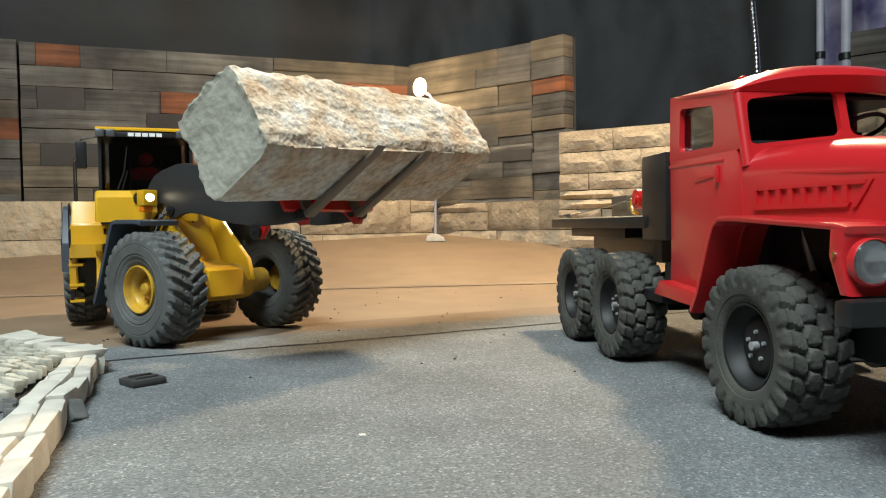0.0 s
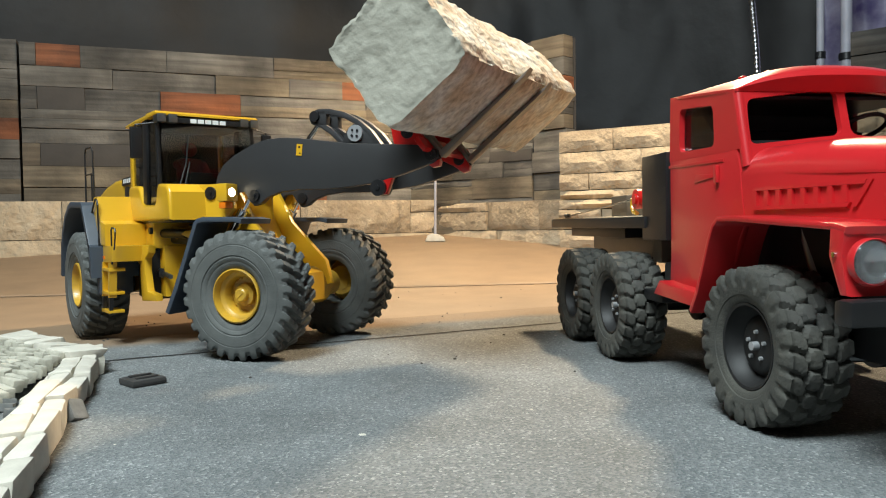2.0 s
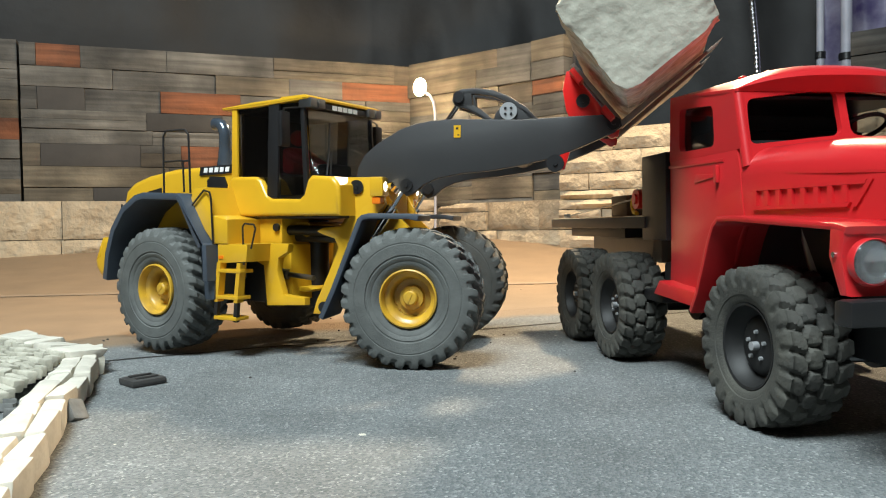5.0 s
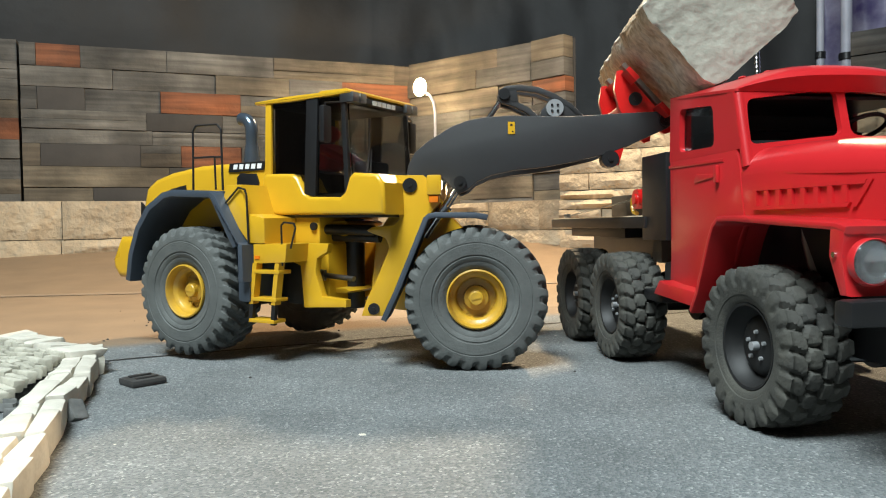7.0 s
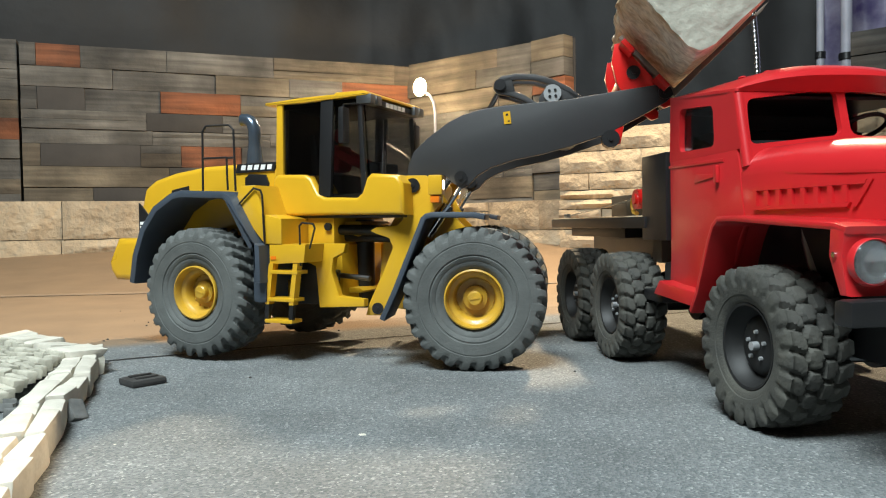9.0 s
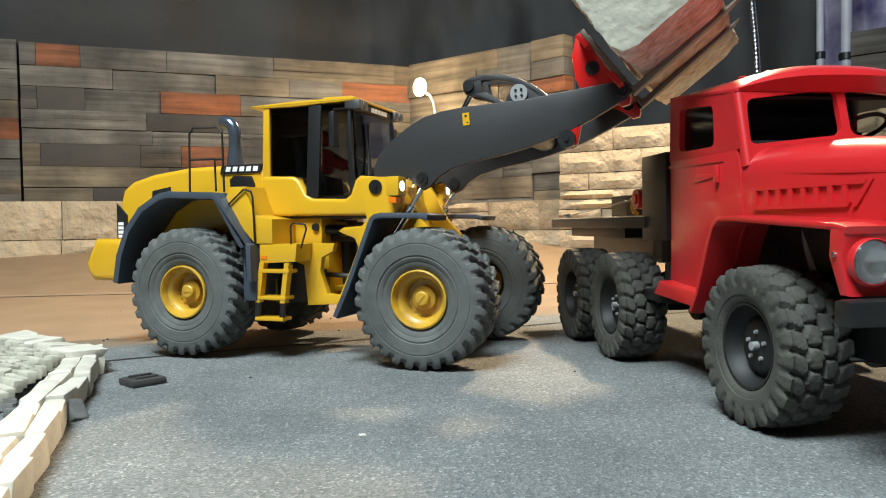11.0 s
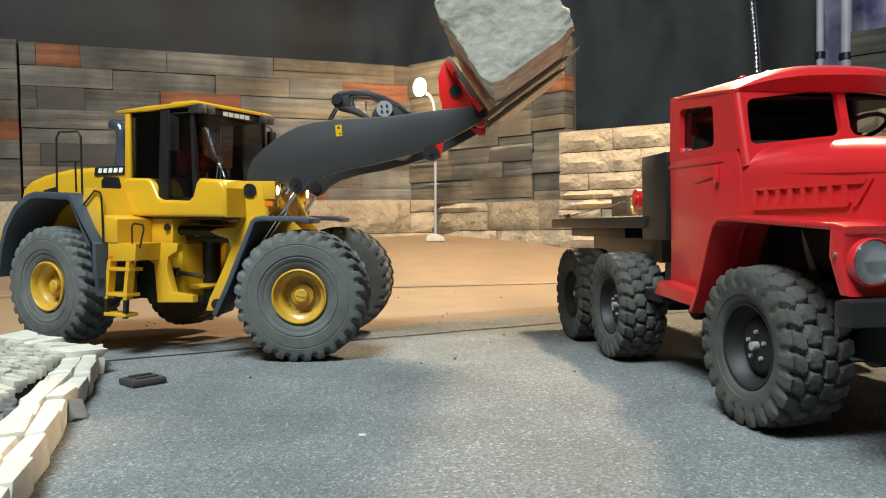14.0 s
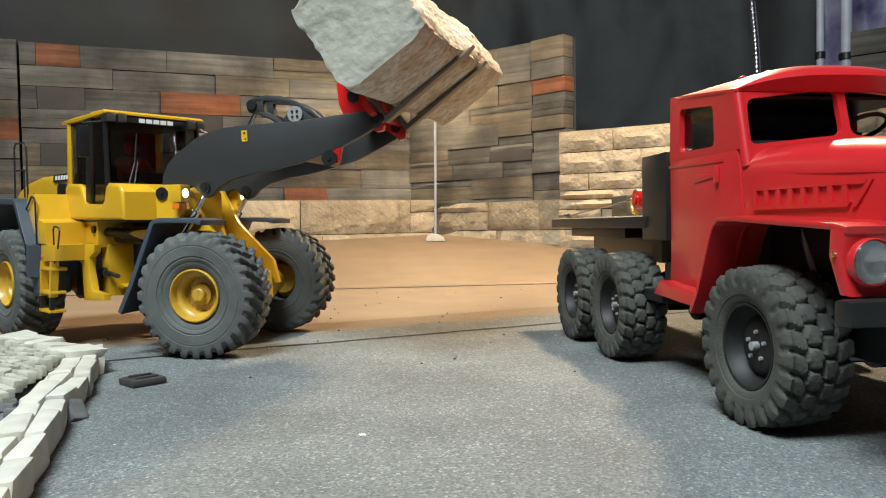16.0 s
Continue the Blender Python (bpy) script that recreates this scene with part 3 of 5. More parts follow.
    part("joint_post", add_rod(B(), (0.004, 0, 0.045), (0.004, 0, 0.135), 0.011, 20), BLACK, ld)
    for z in (0.062, 0.118, 0.128):
        part("joint_lug", add_prism(B(), [(-0.020, z), (-0.020, z + 0.005), (0.016, z + 0.005), (0.020, z + 0.0025), (0.016, z)], -0.030, 0.030, 0.001), YELLOW, ld)
    for s in (-1, 1):
        part("steering_ram", add_rod(add_rod(B(), (-0.040, s * 0.036, 0.082), (0.000, s * 0.040, 0.080), 0.0055, 12), (0.000, s * 0.040, 0.080), (0.036, s * 0.044, 0.078), 0.0026, 10), STEEL, ld)
    stack = part("exhaust_stack", add_rod(B(), (-0.134, 0.0, 0.190), (-0.134, 0.0, 0.216), 0.0105, 20, 0.0074), STACK, ld, "bent polished exhaust stack")
    bend = [Vector((-0.134, 0, 0.2155)), Vector((-0.134, 0, 0.228))] + [Vector((-0.146 + 0.012 * math.cos(a), 0, 0.232 + 0.014 * math.sin(a))) for a in (0.0, 0.35, 0.7, 1.05, 1.4)] + [Vector((-0.150, 0, 0.2462))]
    rings = []
    for k, p in enumerate(bend):
        d = (bend[min(k + 1, len(bend) - 1)] - bend[max(k - 1, 0)]).normalized()
        n_ = Vector((d.z, 0, -d.x))
        rings.append([p + (n_ * math.cos(2 * math.pi * i / 20) + Vector((0, 1, 0)) * math.sin(2 * math.pi * i / 20)) * 0.0070 for i in range(20)])
    part("exhaust_pipe", add_pipe(B(), rings), STACK, stack)
    # cab
    low = [(-0.066, 0.139), (-0.066, 0.176), (-0.061, 0.180), (-0.028, 0.179), (-0.021, 0.175), (-0.013, 0.160), (-0.006, 0.1565), (0.030, 0.1555), (0.036, 0.160), (0.041, 0.174), (0.046, 0.178), (0.072, 0.176), (0.079, 0.168), (0.080, 0.139)]
    cab = part("cab_body", add_prism(B(), low, -0.058, 0.058, 0.004, 3), YELLOW, ld)
    part("cab_floor", add_box(B(), (-0.060, -0.052, 0.150), (0.040, 0.052, 0.160)), BLACK, cab)
    part("console", add_box(B(), (0.018, -0.02, 0.16), (0.034, 0.02, 0.192), 0.004), BLACK, cab)
    part("seat", add_prism(B(), [(-0.045, 0.160), (-0.050, 0.222), (-0.042, 0.224), (-0.034, 0.185), (-0.010, 0.180), (-0.008, 0.160)], -0.020, 0.020, 0.004), BLACK, cab)
    part("rear_bulkhead", add_box(B(), (-0.058, -0.046, 0.160), (-0.054, 0.046, 0.250)), BLACK, cab)
    bm = B()
    add_box(bm, (-0.034, -0.014, 0.184), (-0.016, 0.014, 0.212), 0.006)
    add_rod(bm, (-0.022, -0.016, 0.205), (0.008, -0.010, 0.190), 0.0045)
    add_rod(bm, (-0.022, 0.016, 0.205), (0.008, 0.010, 0.190), 0.0045)
    bmesh.ops.create_uvsphere(bm, u_segments=14, v_segments=10, radius=0.0085, matrix=Matrix.Translation((-0.022, 0, 0.222)))
    part("driver_doll", bm, DOLL, ld, "small plain red doll at the wheel")
    roof = B()
    add_prism(roof, [(-0.075, 0.2490), (-0.075, 0.2515), (-0.030, 0.2540), (0.006, 0.2545), (0.008, 0.2560), (0.038, 0.2560), (0.043, 0.2535), (0.043, 0.2515), (-0.030, 0.2485)], -0.0575, 0.0575, 0.0015)
    roof = part("cab_roof", roof, YELLOW, ld)
    part("roof_lining", add_box(B(), (-0.060, -0.052, 0.2440), (0.042, 0.052, 0.2500), 0.001), BLACK, roof)
    for y in (-0.052, -0.040, 0.040, 0.052):
        part("work_light", add_box(B(), (0.030, y - 0.0048, 0.2435), (0.046, y + 0.0048, 0.2525), 0.001), STEEL, roof, "small grey roof work light")
    bm = B()
    for i in range(5):
        add_box(bm, (0.0420, 0.019 - i * 0.0082 - 0.0066, 0.2445), (0.0426, 0.019 - i * 0.0082, 0.2490))
    part("lettering_bars", bm, WHITE, roof)
    for s in (-1, 1):
        y = s * 0.053
        part("rear_pillar", add_prism(B(), [(-0.064, 0.178), (-0.062, 0.250), (-0.055, 0.250), (-0.055, 0.178)], y - 0.003, y + 0.003, 0.001), YELLOW, cab)
        part("door_post", add_prism(B(), [(-0.014, 0.158), (-0.010, 0.250), (0.004, 0.250), (0.000, 0.157)], y - 0.0032, y + 0.0032, 0.001), BLACK, cab)
        part("front_pillar", add_prism(B(), [(0.034, 0.158), (0.030, 0.247), (0.0345, 0.247), (0.0395, 0.162)], y - 0.002, y + 0.002, 0.0005), BLACK, cab)
        for nm, pl in (("rear_pane", [(-0.055, 0.179), (-0.055, 0.249), (-0.012, 0.249), (-0.013, 0.166), (-0.020, 0.178)]), ("door_pane", [(0.001, 0.158), (0.004, 0.249), (0.031, 0.249), (0.035, 0.160)])):
            part(nm, add_prism(B(), pl, y - 0.0008, y + 0.0008), GLASS, cab)
        part("mirror", add_box(B(), (0.024, s * 0.074 - 0.006, 0.205), (0.030, s * 0.074 + 0.006, 0.2385), 0.002), BLACK, cab, "black wing mirror")
        part("mirror_arm", add_tube(B(), [(0.032, s * 0.055, 0.244), (0.027, s * 0.074, 0.241), (0.027, s * 0.074, 0.236)], 0.0009), BLACK, cab)
    part("windscreen", add_prism(B(), [(0.040, 0.165), (0.0345, 0.246), (0.0361, 0.246), (0.0416, 0.165)], -0.0505, 0.0505), GLASS, cab, "tinted windscreen")
    part("wiper", add_tube(B(), [(0.046, -0.036, 0.172), (0.0415, -0.026, 0.200), (0.0395, -0.022, 0.232)], 0.0009), BLACK, cab)
    part("wiper", add_tube(B(), [(0.046, -0.030, 0.172), (0.0415, -0.022, 0.202)], 0.0008), BLACK, cab)

    # front half, turns about the joint
    fr = B()
    side = [(0.050, 0.176), (0.0555, 0.135), (0.050, 0.129), (0.030, 0.1275), (0.024, 0.124), (0.030, 0.121), (0.042, 0.117), (0.046, 0.108), (0.036, 0.084), (0.023, 0.056), (0.019, 0.043), (0.039, 0.043), (0.046, 0.058), (0.066, 0.098), (0.083, 0.138), (0.094, 0.150), (0.092, 0.164), (0.078, 0.176)]
    for s in (-1, 1):
        y0, y1 = sorted((s * 0.058, s * 0.052))
        add_prism(fr, side, y0, y1, 0.0012)
    add_prism(fr, [(0.022, 0.048), (0.030, 0.120), (0.060, 0.165), (0.080, 0.160), (0.110, 0.090), (0.150, 0.080), (0.152, 0.050), (0.10, 0.040)], -0.026, 0.026, 0.003)
    for s in (-1, 1):
        y0, y1 = sorted((s * 0.040, s * 0.033))
        add_prism(fr, [(0.050, 0.100), (0.058, 0.172), (0.085, 0.172), (0.105, 0.135), (0.148, 0.092), (0.155, 0.066), (0.100, 0.055)], y0, y1, 0.0012)
    fr = part("front_frame", fr, YELLOW, ld, "yellow front frame with side plates")
    part("front_axle", add_rod(add_rod(B(), (0.1275, -0.075, 0.064), (0.1275, 0.075, 0.064), 0.015, 16), (0.1275, -0.045, 0.064), (0.1275, 0.045, 0.064), 0.022, 16), RIM_YELLOW, fr)
    for s in (-1, 1):
        y0, y1 = sorted((s * 0.106, s * 0.056))
        bm = add_band(B(), [(0.043, 0.046), (0.055, 0.072), (0.081, 0.136), (0.085, 0.1395), (0.092, 0.1410), (0.128, 0.1405), (0.138, 0.1385)], 0.005, y0, y1, 0.0015)
        part("front_fender", bm, SLATE, fr, "slate-grey plastic mudguard")
        part("headlight", add_box(B(), (0.082, s * 0.062 - 0.0095, 0.1570), (0.0955, s * 0.062 + 0.0095, 0.1755), 0.002), YELLOW, fr)
        bm = B()
        bmesh.ops.create_uvsphere(bm, u_segments=16, v_segments=10, radius=0.0050, matrix=Matrix.Translation((0.0950, s * 0.0630, 0.1665)) @ Matrix.Diagonal((0.28, 1.25, 1, 1)))
        part("headlight_lens", bm, HEADLIGHT, fr, "lit headlight")
        part("indicator", add_box(B(), (0.084, s * 0.062 - 0.008, 0.1500), (0.0925, s * 0.062 + 0.008, 0.1565), 0.001), ORANGE, fr, "orange indicator lamp")
        part("frame_pin", add_rod(add_rod(B(), (0.031, s * 0.0575, 0.050), (0.031, s * 0.0600, 0.050), 0.0055, 16), (0.031, s * 0.0600, 0.050), (0.031, s * 0.0612, 0.050), 0.0018), BLACK, fr)
        bm = add_rod(add_rod(B(), (0.0655, s * 0.0575, 0.1665), (0.0655, s * 0.0598, 0.1665), 0.0068, 20), (0.0655, s * 0.0598, 0.1665), (0.0655, s * 0.0612, 0.1665), 0.0020, 8)
        add_rod(bm, (0.0665, s * 0.0598, 0.1625), (0.0665, s * 0.0606, 0.1625), 0.0012, 8)
        part("pin_plate", bm, BLACK, fr)
        part("lift_ram", add_rod(add_rod(B(), (0.078, s * 0.047, 0.118), (0.098, s * 0.047, 0.148), 0.0052, 14), (0.098, s * 0.047, 0.148), (0.1125, s * 0.047, 0.1700), 0.0026, 12), CHROME, fr, "bright hydraulic lift ram")

    # boom, drawn at 10.2 degrees of lift
    prof = [(0.061, 0.172), (0.0635, 0.186), (0.070, 0.198), (0.083, 0.209), (0.105, 0.222), (0.120, 0.2275), (0.137, 0.2305), (0.160, 0.2315), (0.218, 0.2300), (0.267, 0.2325), (0.297, 0.2335), (0.311, 0.2300), (0.313, 0.2230), (0.306, 0.2175), (0.278, 0.2050), (0.251, 0.1945), (0.218, 0.1870), (0.191, 0.1825), (0.164, 0.1800), (0.142, 0.1755), (0.128, 0.1690), (0.120, 0.1615), (0.112, 0.1585), (0.105, 0.1640), (0.098, 0.172), (0.088, 0.170), (0.075, 0.150), (0.060, 0.140), (0.052, 0.150)]
    bm = B()
    for s in (-1, 1):
        y0, y1 = sorted((s * 0.050, s * 0.042))
        add_prism(bm, prof, y0, y1, 0.0012)
    boom = part("boom", bm, BOOM, ld, "dark grey lift boom")
    part("cross_tube", add_rod(B(), (0.215, -0.043, 0.205), (0.215, 0.043, 0.205), 0.014, 20), BOOM, boom)
    for s in (-1, 1):
        part("warning_label", add_box(B(), (0.158, s * 0.0502 - 0.0004, 0.2140), (0.1645, s * 0.0502 + 0.0004, 0.2255)), YELLOW, boom, "small yellow warning label")
        part("label_bars", add_box(add_box(B(), (0.1602, s * 0.0505 - 0.0004, 0.2215), (0.1624, s * 0.0505 + 0.0004, 0.2236)), (0.1616, s * 0.0505 - 0.0004, 0.2158), (0.1634, s * 0.0505 + 0.0004, 0.2170)), BLACK, boom)
        if s < 0:
            part("stop_pin", add_rod(add_rod(B(), (0.2535, -0.036, 0.1895), (0.2535, -0.0530, 0.1895), 0.0080, 20), (0.2535, -0.0530, 0.1895), (0.2535, -0.0545, 0.1895), 0.0022), BLACK, boom)
            part("stop_plate", add_prism(B(), [(0.255, 0.183), (0.262, 0.184), (0.2665, 0.200), (0.257, 0.199)], -0.0495, -0.043, 0.001), FORK_RED, boom, "red stop plate on the boom")
        part("ram_pin", add_rod(add_rod(B(), (0.1125, s * 0.040, 0.1690), (0.1125, s * 0.0525, 0.1690), 0.0060, 18), (0.1125, s * 0.0525, 0.1690), (0.1125, s * 0.054, 0.1690), 0.0022), BLACK, boom)
        part("tip_pin", add_rod(add_rod(B(), (0.305, s * 0.0495, 0.2255), (0.305, s * 0.0530, 0.2255), 0.0060, 18), (0.305, s * 0.0530, 0.2255), (0.305, s * 0.0545, 0.2255), 0.0020), BLACK, boom)
    # bell crank in the middle, with a hollow
    outer = [(0.149, 0.254), (0.151, 0.261), (0.158, 0.2650), (0.172, 0.2660), (0.190, 0.2635), (0.206, 0.2570), (0.222, 0.2470), (0.236, 0.2330), (0.232, 0.2260), (0.190, 0.2285), (0.176, 0.2395), (0.165, 0.2450), (0.152, 0.2490)]
    for s in (-1, 1):
        bm = B()
        y0, y1 = sorted((s * 0.008, s * 0.017))
        add_band(bm, outer + [outer[0]], 0.0058, y0, y1, 0.0006)
        add_prism(bm, [(0.150, 0.253), (0.154, 0.263), (0.168, 0.264), (0.170, 0.248), (0.158, 0.248)], y0, y1, 0.0006)
        add_prism(bm, [(0.192, 0.240), (0.202, 0.252), (0.222, 0.244), (0.236, 0.232), (0.232, 0.226), (0.190, 0.229)], y0, y1, 0.0006)
        part("bell_crank", bm, BOOM, boom, "dark curved bell crank with a hollow")
    bm = add_rod(B(), (0.2055, -0.0195, 0.2425), (0.2055, 0.0195, 0.2425), 0.0085, 24)
    part("crank_hub", bm, ZINC, boom, "bright round pivot hub")
    bm = B()
    for k in range(4):
        a = math.pi / 4 + k * math.pi / 2
        add_rod(bm, (0.2055 + 0.004 * math.cos(a), -0.0205, 0.2425 + 0.004 * math.sin(a)), (0.2055 + 0.004 * math.cos(a), -0.0190, 0.2425 + 0.004 * math.sin(a)), 0.0013)
    part("hub_bolts", bm, BLACK, boom)
    part("crank_pin", add_rod(B(), (0.156, -0.0195, 0.2570), (0.156, 0.0195, 0.2570), 0.0055, 18), BLACK, boom)
    part("tilt_ram", add_rod(add_rod(B(), (0.156, 0, 0.2570), (0.120, 0, 0.205), 0.0026, 12), (0.120, 0, 0.205), (0.085, 0, 0.165), 0.0065, 16), CHROME, boom, "bright hydraulic tilt ram")

    # coupler and forks: x forward, z up from the tip pin
    u1, u2 = Vector((0.834, 0.552)), Vector((-0.552, 0.834))
    heel = Vector((0.0195, 0.0055))
    bm = B()
    add_box(bm, (-0.034, -0.037, 0.008), (-0.012, 0.037, 0.020), 0.001)
    coup = part("fork_carriage", bm, FORK_RED, ld, "red quick coupler and fork carriage")
    for s in (-1, 1):
        bm = B()
        y0, y1 = sorted((s * 0.046, s * 0.038))
        add_prism(bm, [(-0.0350, 0.016), (-0.0365, 0.036), (-0.0315, 0.0520), (-0.0265, 0.0520), (-0.0130, 0.0315), (0.0075, -0.0005), (0.0110, -0.0080), (0.0095, -0.0130), (0.0030, -0.0140), (-0.0075, -0.0050), (-0.0180, 0.0010), (-0.0300, 0.0030)], y0, y1, 0.001)
        part("coupler_plate", bm, FORK_RED, coup)
    for z0, z1 in ((0.004, 0.018), (0.048, 0.062)):
        a, b = heel + u2 * z0 - u1 * 0.0165, heel + u2 * z1 - u1 * 0.0165
        part("carriage_bar", add_prism(B(), [tuple(a), tuple(b), tuple(b + u1 * 0.005), tuple(a + u1 * 0.005)], -0.068, 0.068, 0.0008), FORK_RED, coup)
    part("coupler_tube", add_rod(B(), (-0.024, -0.045, 0.018), (-0.024, 0.045, 0.018), 0.006), FORK_RED, coup)
    for s in (-1, 1):
        part("coupler_pin", add_rod(add_rod(B(), (-0.019, s * 0.045, 0.023), (-0.019, s * 0.0480, 0.023), 0.0062, 18), (-0.019, s * 0.048, 0.023), (-0.019, s * 0.0492, 0.023), 0.0018), BLACK, coup)
        part("tip_pin", add_rod(add_rod(B(), (0, s * 0.037, 0), (0, s * 0.0485, 0), 0.0058, 18), (0, s * 0.0485, 0), (0, s * 0.0498, 0), 0.0020), BLACK, coup)
        bm = B()
        a = heel
        pl = [a - u1 * 0.0112 + u2 * 0.068, a - u1 * 0.0112 - u2 * 0.006, a + u1 * 0.094 - u2 * 0.003, a + u1 * 0.1035 - u2 * 0.0005, a - u1 * 0.0066, a - u1 * 0.0066 + u2 * 0.068]
        add_prism(bm, [tuple(p) for p in pl], s * 0.0385 - 0.003 - 0.0065, s * 0.0385 - 0.003 + 0.0065, 0.0008)
        part("fork_tine", bm, TINE, coup, "dark brown steel fork tine")
    wheels = [loader_wheel(ld, s) for s in (-1, 1, -1, 1)]
    return ld, fr, boom, coup, wheels


LOADER, FRONT, BOOM_ARM, FORKS, WHEELS = build_loader()


# ---- the stone that the forks carry ----
def build_stone():
    bm = B()
    u1, u2, heel = Vector((0.834, 0, 0.552)), Vector((-0.552, 0, 0.834)), Vector((0.0195, 0, 0.0055))
    h, y0, y1 = 0.0925, -0.1640, 0.156
    bmesh.ops.create_cube(bm, size=1)
    bmesh.ops.subdivide_edges(bm, edges=bm.edges[:], cuts=47, use_grid_fill=True)
    for v in bm.verts:
        p = v.co.copy()
        # soften the corners
        q = Vector((p.x * 2, p.y * 2, p.z * 2))
        # rounded long edges
        rx, rz = abs(q.x), abs(q.z)
        k = max(0, (rx + rz - 1.66)) * 0.48
        q.x *= 1 - k * 0.5
        q.z *= 1 - k * 0.5
        ky = max(0, abs(q.y) + max(rx, rz) - 1.90) * 0.6
        q.x *= 1 - ky * 0.35
        q.z *= 1 - ky * 0.35
        taper = 1 - 0.10 * max(0, q.y) - (0.10 * max(0, q.y - 0.4) if q.z > 0 else 0)
        far = (q.y + 1) / 2
        # the block is wider at its far end
        sx, sz = (-0.0055 + 0.0150 * far) + (q.x + 1) / 2 * (0.0895 + 0.0115 * far), (q.z + 1) / 2 * h * taper
        sy = y0 + (q.y + 1) / 2 * (y1 - y0)
        w = Vector((sx, sy, sz))
        n1 = noise.noise(w * 18) * 0.0045 + noise.noise(w * 60 + Vector((3, 1, 2))) * 0.0026 + noise.noise(w * 170) * 0.0020
        top = 1.0 if q.z > 0.9 or q.x > 0.9 else 0.55
        if q.z < -0.9:
            top = 0.12
        d = Vector((q.x if rx > 0.9 else 0, (q.y if abs(q.y) > 0.95 else 0), q.z if rz > 0.9 else 0))
        if abs(q.y) > 0.95 and rx < 0.9 and rz < 0.9:
            top = 0.28
        w += d * n1 * top + d * (0.003 * noise.noise(w * 9))
        v.co = heel + u1 * w.x + u2 * max(0.0006, w.z) + Vector((0, w.y, 0))
    m = bpy.data.materials.new("crystalline_stone")
    m.use_nodes = True
    n, l = m.node_tree.nodes, m.node_tree.links
    b = n["Principled BSDF"]
    tc = n.new("ShaderNodeTexCoord")
    v1, n1, n2 = n.new("ShaderNodeTexVoronoi"), n.new("ShaderNodeTexNoise"), n.new("ShaderNodeTexNoise")
    v1.inputs["Scale"].default_value = 230
    n1.inputs["Scale"].default_value, n1.inputs["Detail"].default_value = 26, 8
    n2.inputs["Scale"].default_value, n2.inputs["Detail"].default_value = 140, 6
    for t in (v1, n1, n2):
        l.new(tc.outputs["Object"], t.inputs["Vector"])
    r1, r2 = n.new("ShaderNodeValToRGB"), n.new("ShaderNodeValToRGB")
    e = r1.color_ramp.elements
    e[0].position, e[0].color = 0.36, (0.52, 0.38, 0.25, 1)
    e[1].position, e[1].color = 0.62, (0.66, 0.63, 0.56, 1)
    x = e.new(0.48)
    x.color = (0.60, 0.51, 0.39, 1)
    e = r2.color_ramp.elements
    e[0].position, e[0].color = 0.30, (0.66, 0.63, 0.60, 1)
    e[1].position, e[1].color = 0.62, (1.15, 1.15, 1.15, 1)
    mix = n.new("ShaderNodeMix")
    mix.data_type, mix.blend_type = "RGBA", "MULTIPLY"
    mix.inputs["Factor"].default_value = 1.0
    l.new(n1.outputs["Fac"], r1.inputs["Fac"])
    l.new(n2.outputs["Fac"], r2.inputs["Fac"])
    l.new(r1.outputs["Color"], mix.inputs["A"])
    l.new(r2.outputs["Color"], mix.inputs["B"])
    l.new(mix.outputs["Result"], b.inputs["Base Color"])
    b.inputs["Roughness"].default_value = 0.85
    bp = n.new("ShaderNodeBump")
    bp.inputs["Strength"].default_value, bp.inputs["Distance"].default_value = 0.55, 0.002
    hs = n.new("ShaderNodeMath")
    l.new(v1.outputs["Distance"], hs.inputs[0])
    l.new(n2.outputs["Fac"], hs.inputs[1])
    l.new(hs.outputs[0], bp.inputs["Height"])
    l.new(bp.outputs["Normal"], b.inputs["Normal"])
    # end faces: flatter worn stone, the cool light's grey-green put into its colour
    cut = mat("worn_stone_cool_light", (0.385, 0.375, 0.315), 0.85, color2=(0.215, 0.208, 0.168), scale=75, bump=0.8, bscale=85, bdist=0.003)
    bm.normal_update()
    for f in bm.faces:
        f.material_index = 1 if abs(f.normal.y) > 0.75 else 0
    return tagged(part("stone_block", bm, (m, cut)), "large rough pale granite block lying across the forks", "stone")


STONE = build_stone()


# ---- the red truck: origin on the floor under its front axle, x forward, y left ----
def truck_wheel(truck, x, side, steer=0.0):
    R, W = 0.0507, 0.042
    bm = tyre_mesh(R, W, 23, 0.0258, "truck")
    if side > 0:
        bmesh.ops.rotate(bm, verts=bm.verts, matrix=Matrix.Rotation(math.pi, 3, "Z"))
    wheel = part("wheel", bm, TREAD, truck, "black off-road tyre with chunky lugs")
    wheel.matrix_basis = pose(x, side * 0.087, R, 0, 23 * x * 10, 0) if not steer else pose(x, side * 0.087, R, 0, 0, steer)
    s = -side
    bm = add_lathe(B(), [(r, y * s) for r, y in ((0.0275, -0.0150), (0.0272, -0.0170), (0.0255, -0.0165), (0.0245, -0.0110), (0.0195, -0.0050), (0.0185, -0.0070), (0.0150, -0.0095), (0.0, -0.0095))], 40)
    rim = part("rim", bm, RIM_BLACK, wheel, "black dished rim")
    bm = add_rod(B(), (0, -0.009 * s, 0), (0, -0.0138 * s, 0), 0.0028, 12)
    part("hub_cap", bm, ZINC, rim, "bright hub nut")
    for i in range(5):
        a = 2 * math.pi * i / 5 + 0.3
        part("lug_nut", add_rod(B(), (0.0088 * math.cos(a), -0.009 * s, 0.0088 * math.sin(a)), (0.0088 * math.cos(a), -0.0115 * s, 0.0088 * math.sin(a)), 0.0013, 6), ZINC, rim)
    return wheel


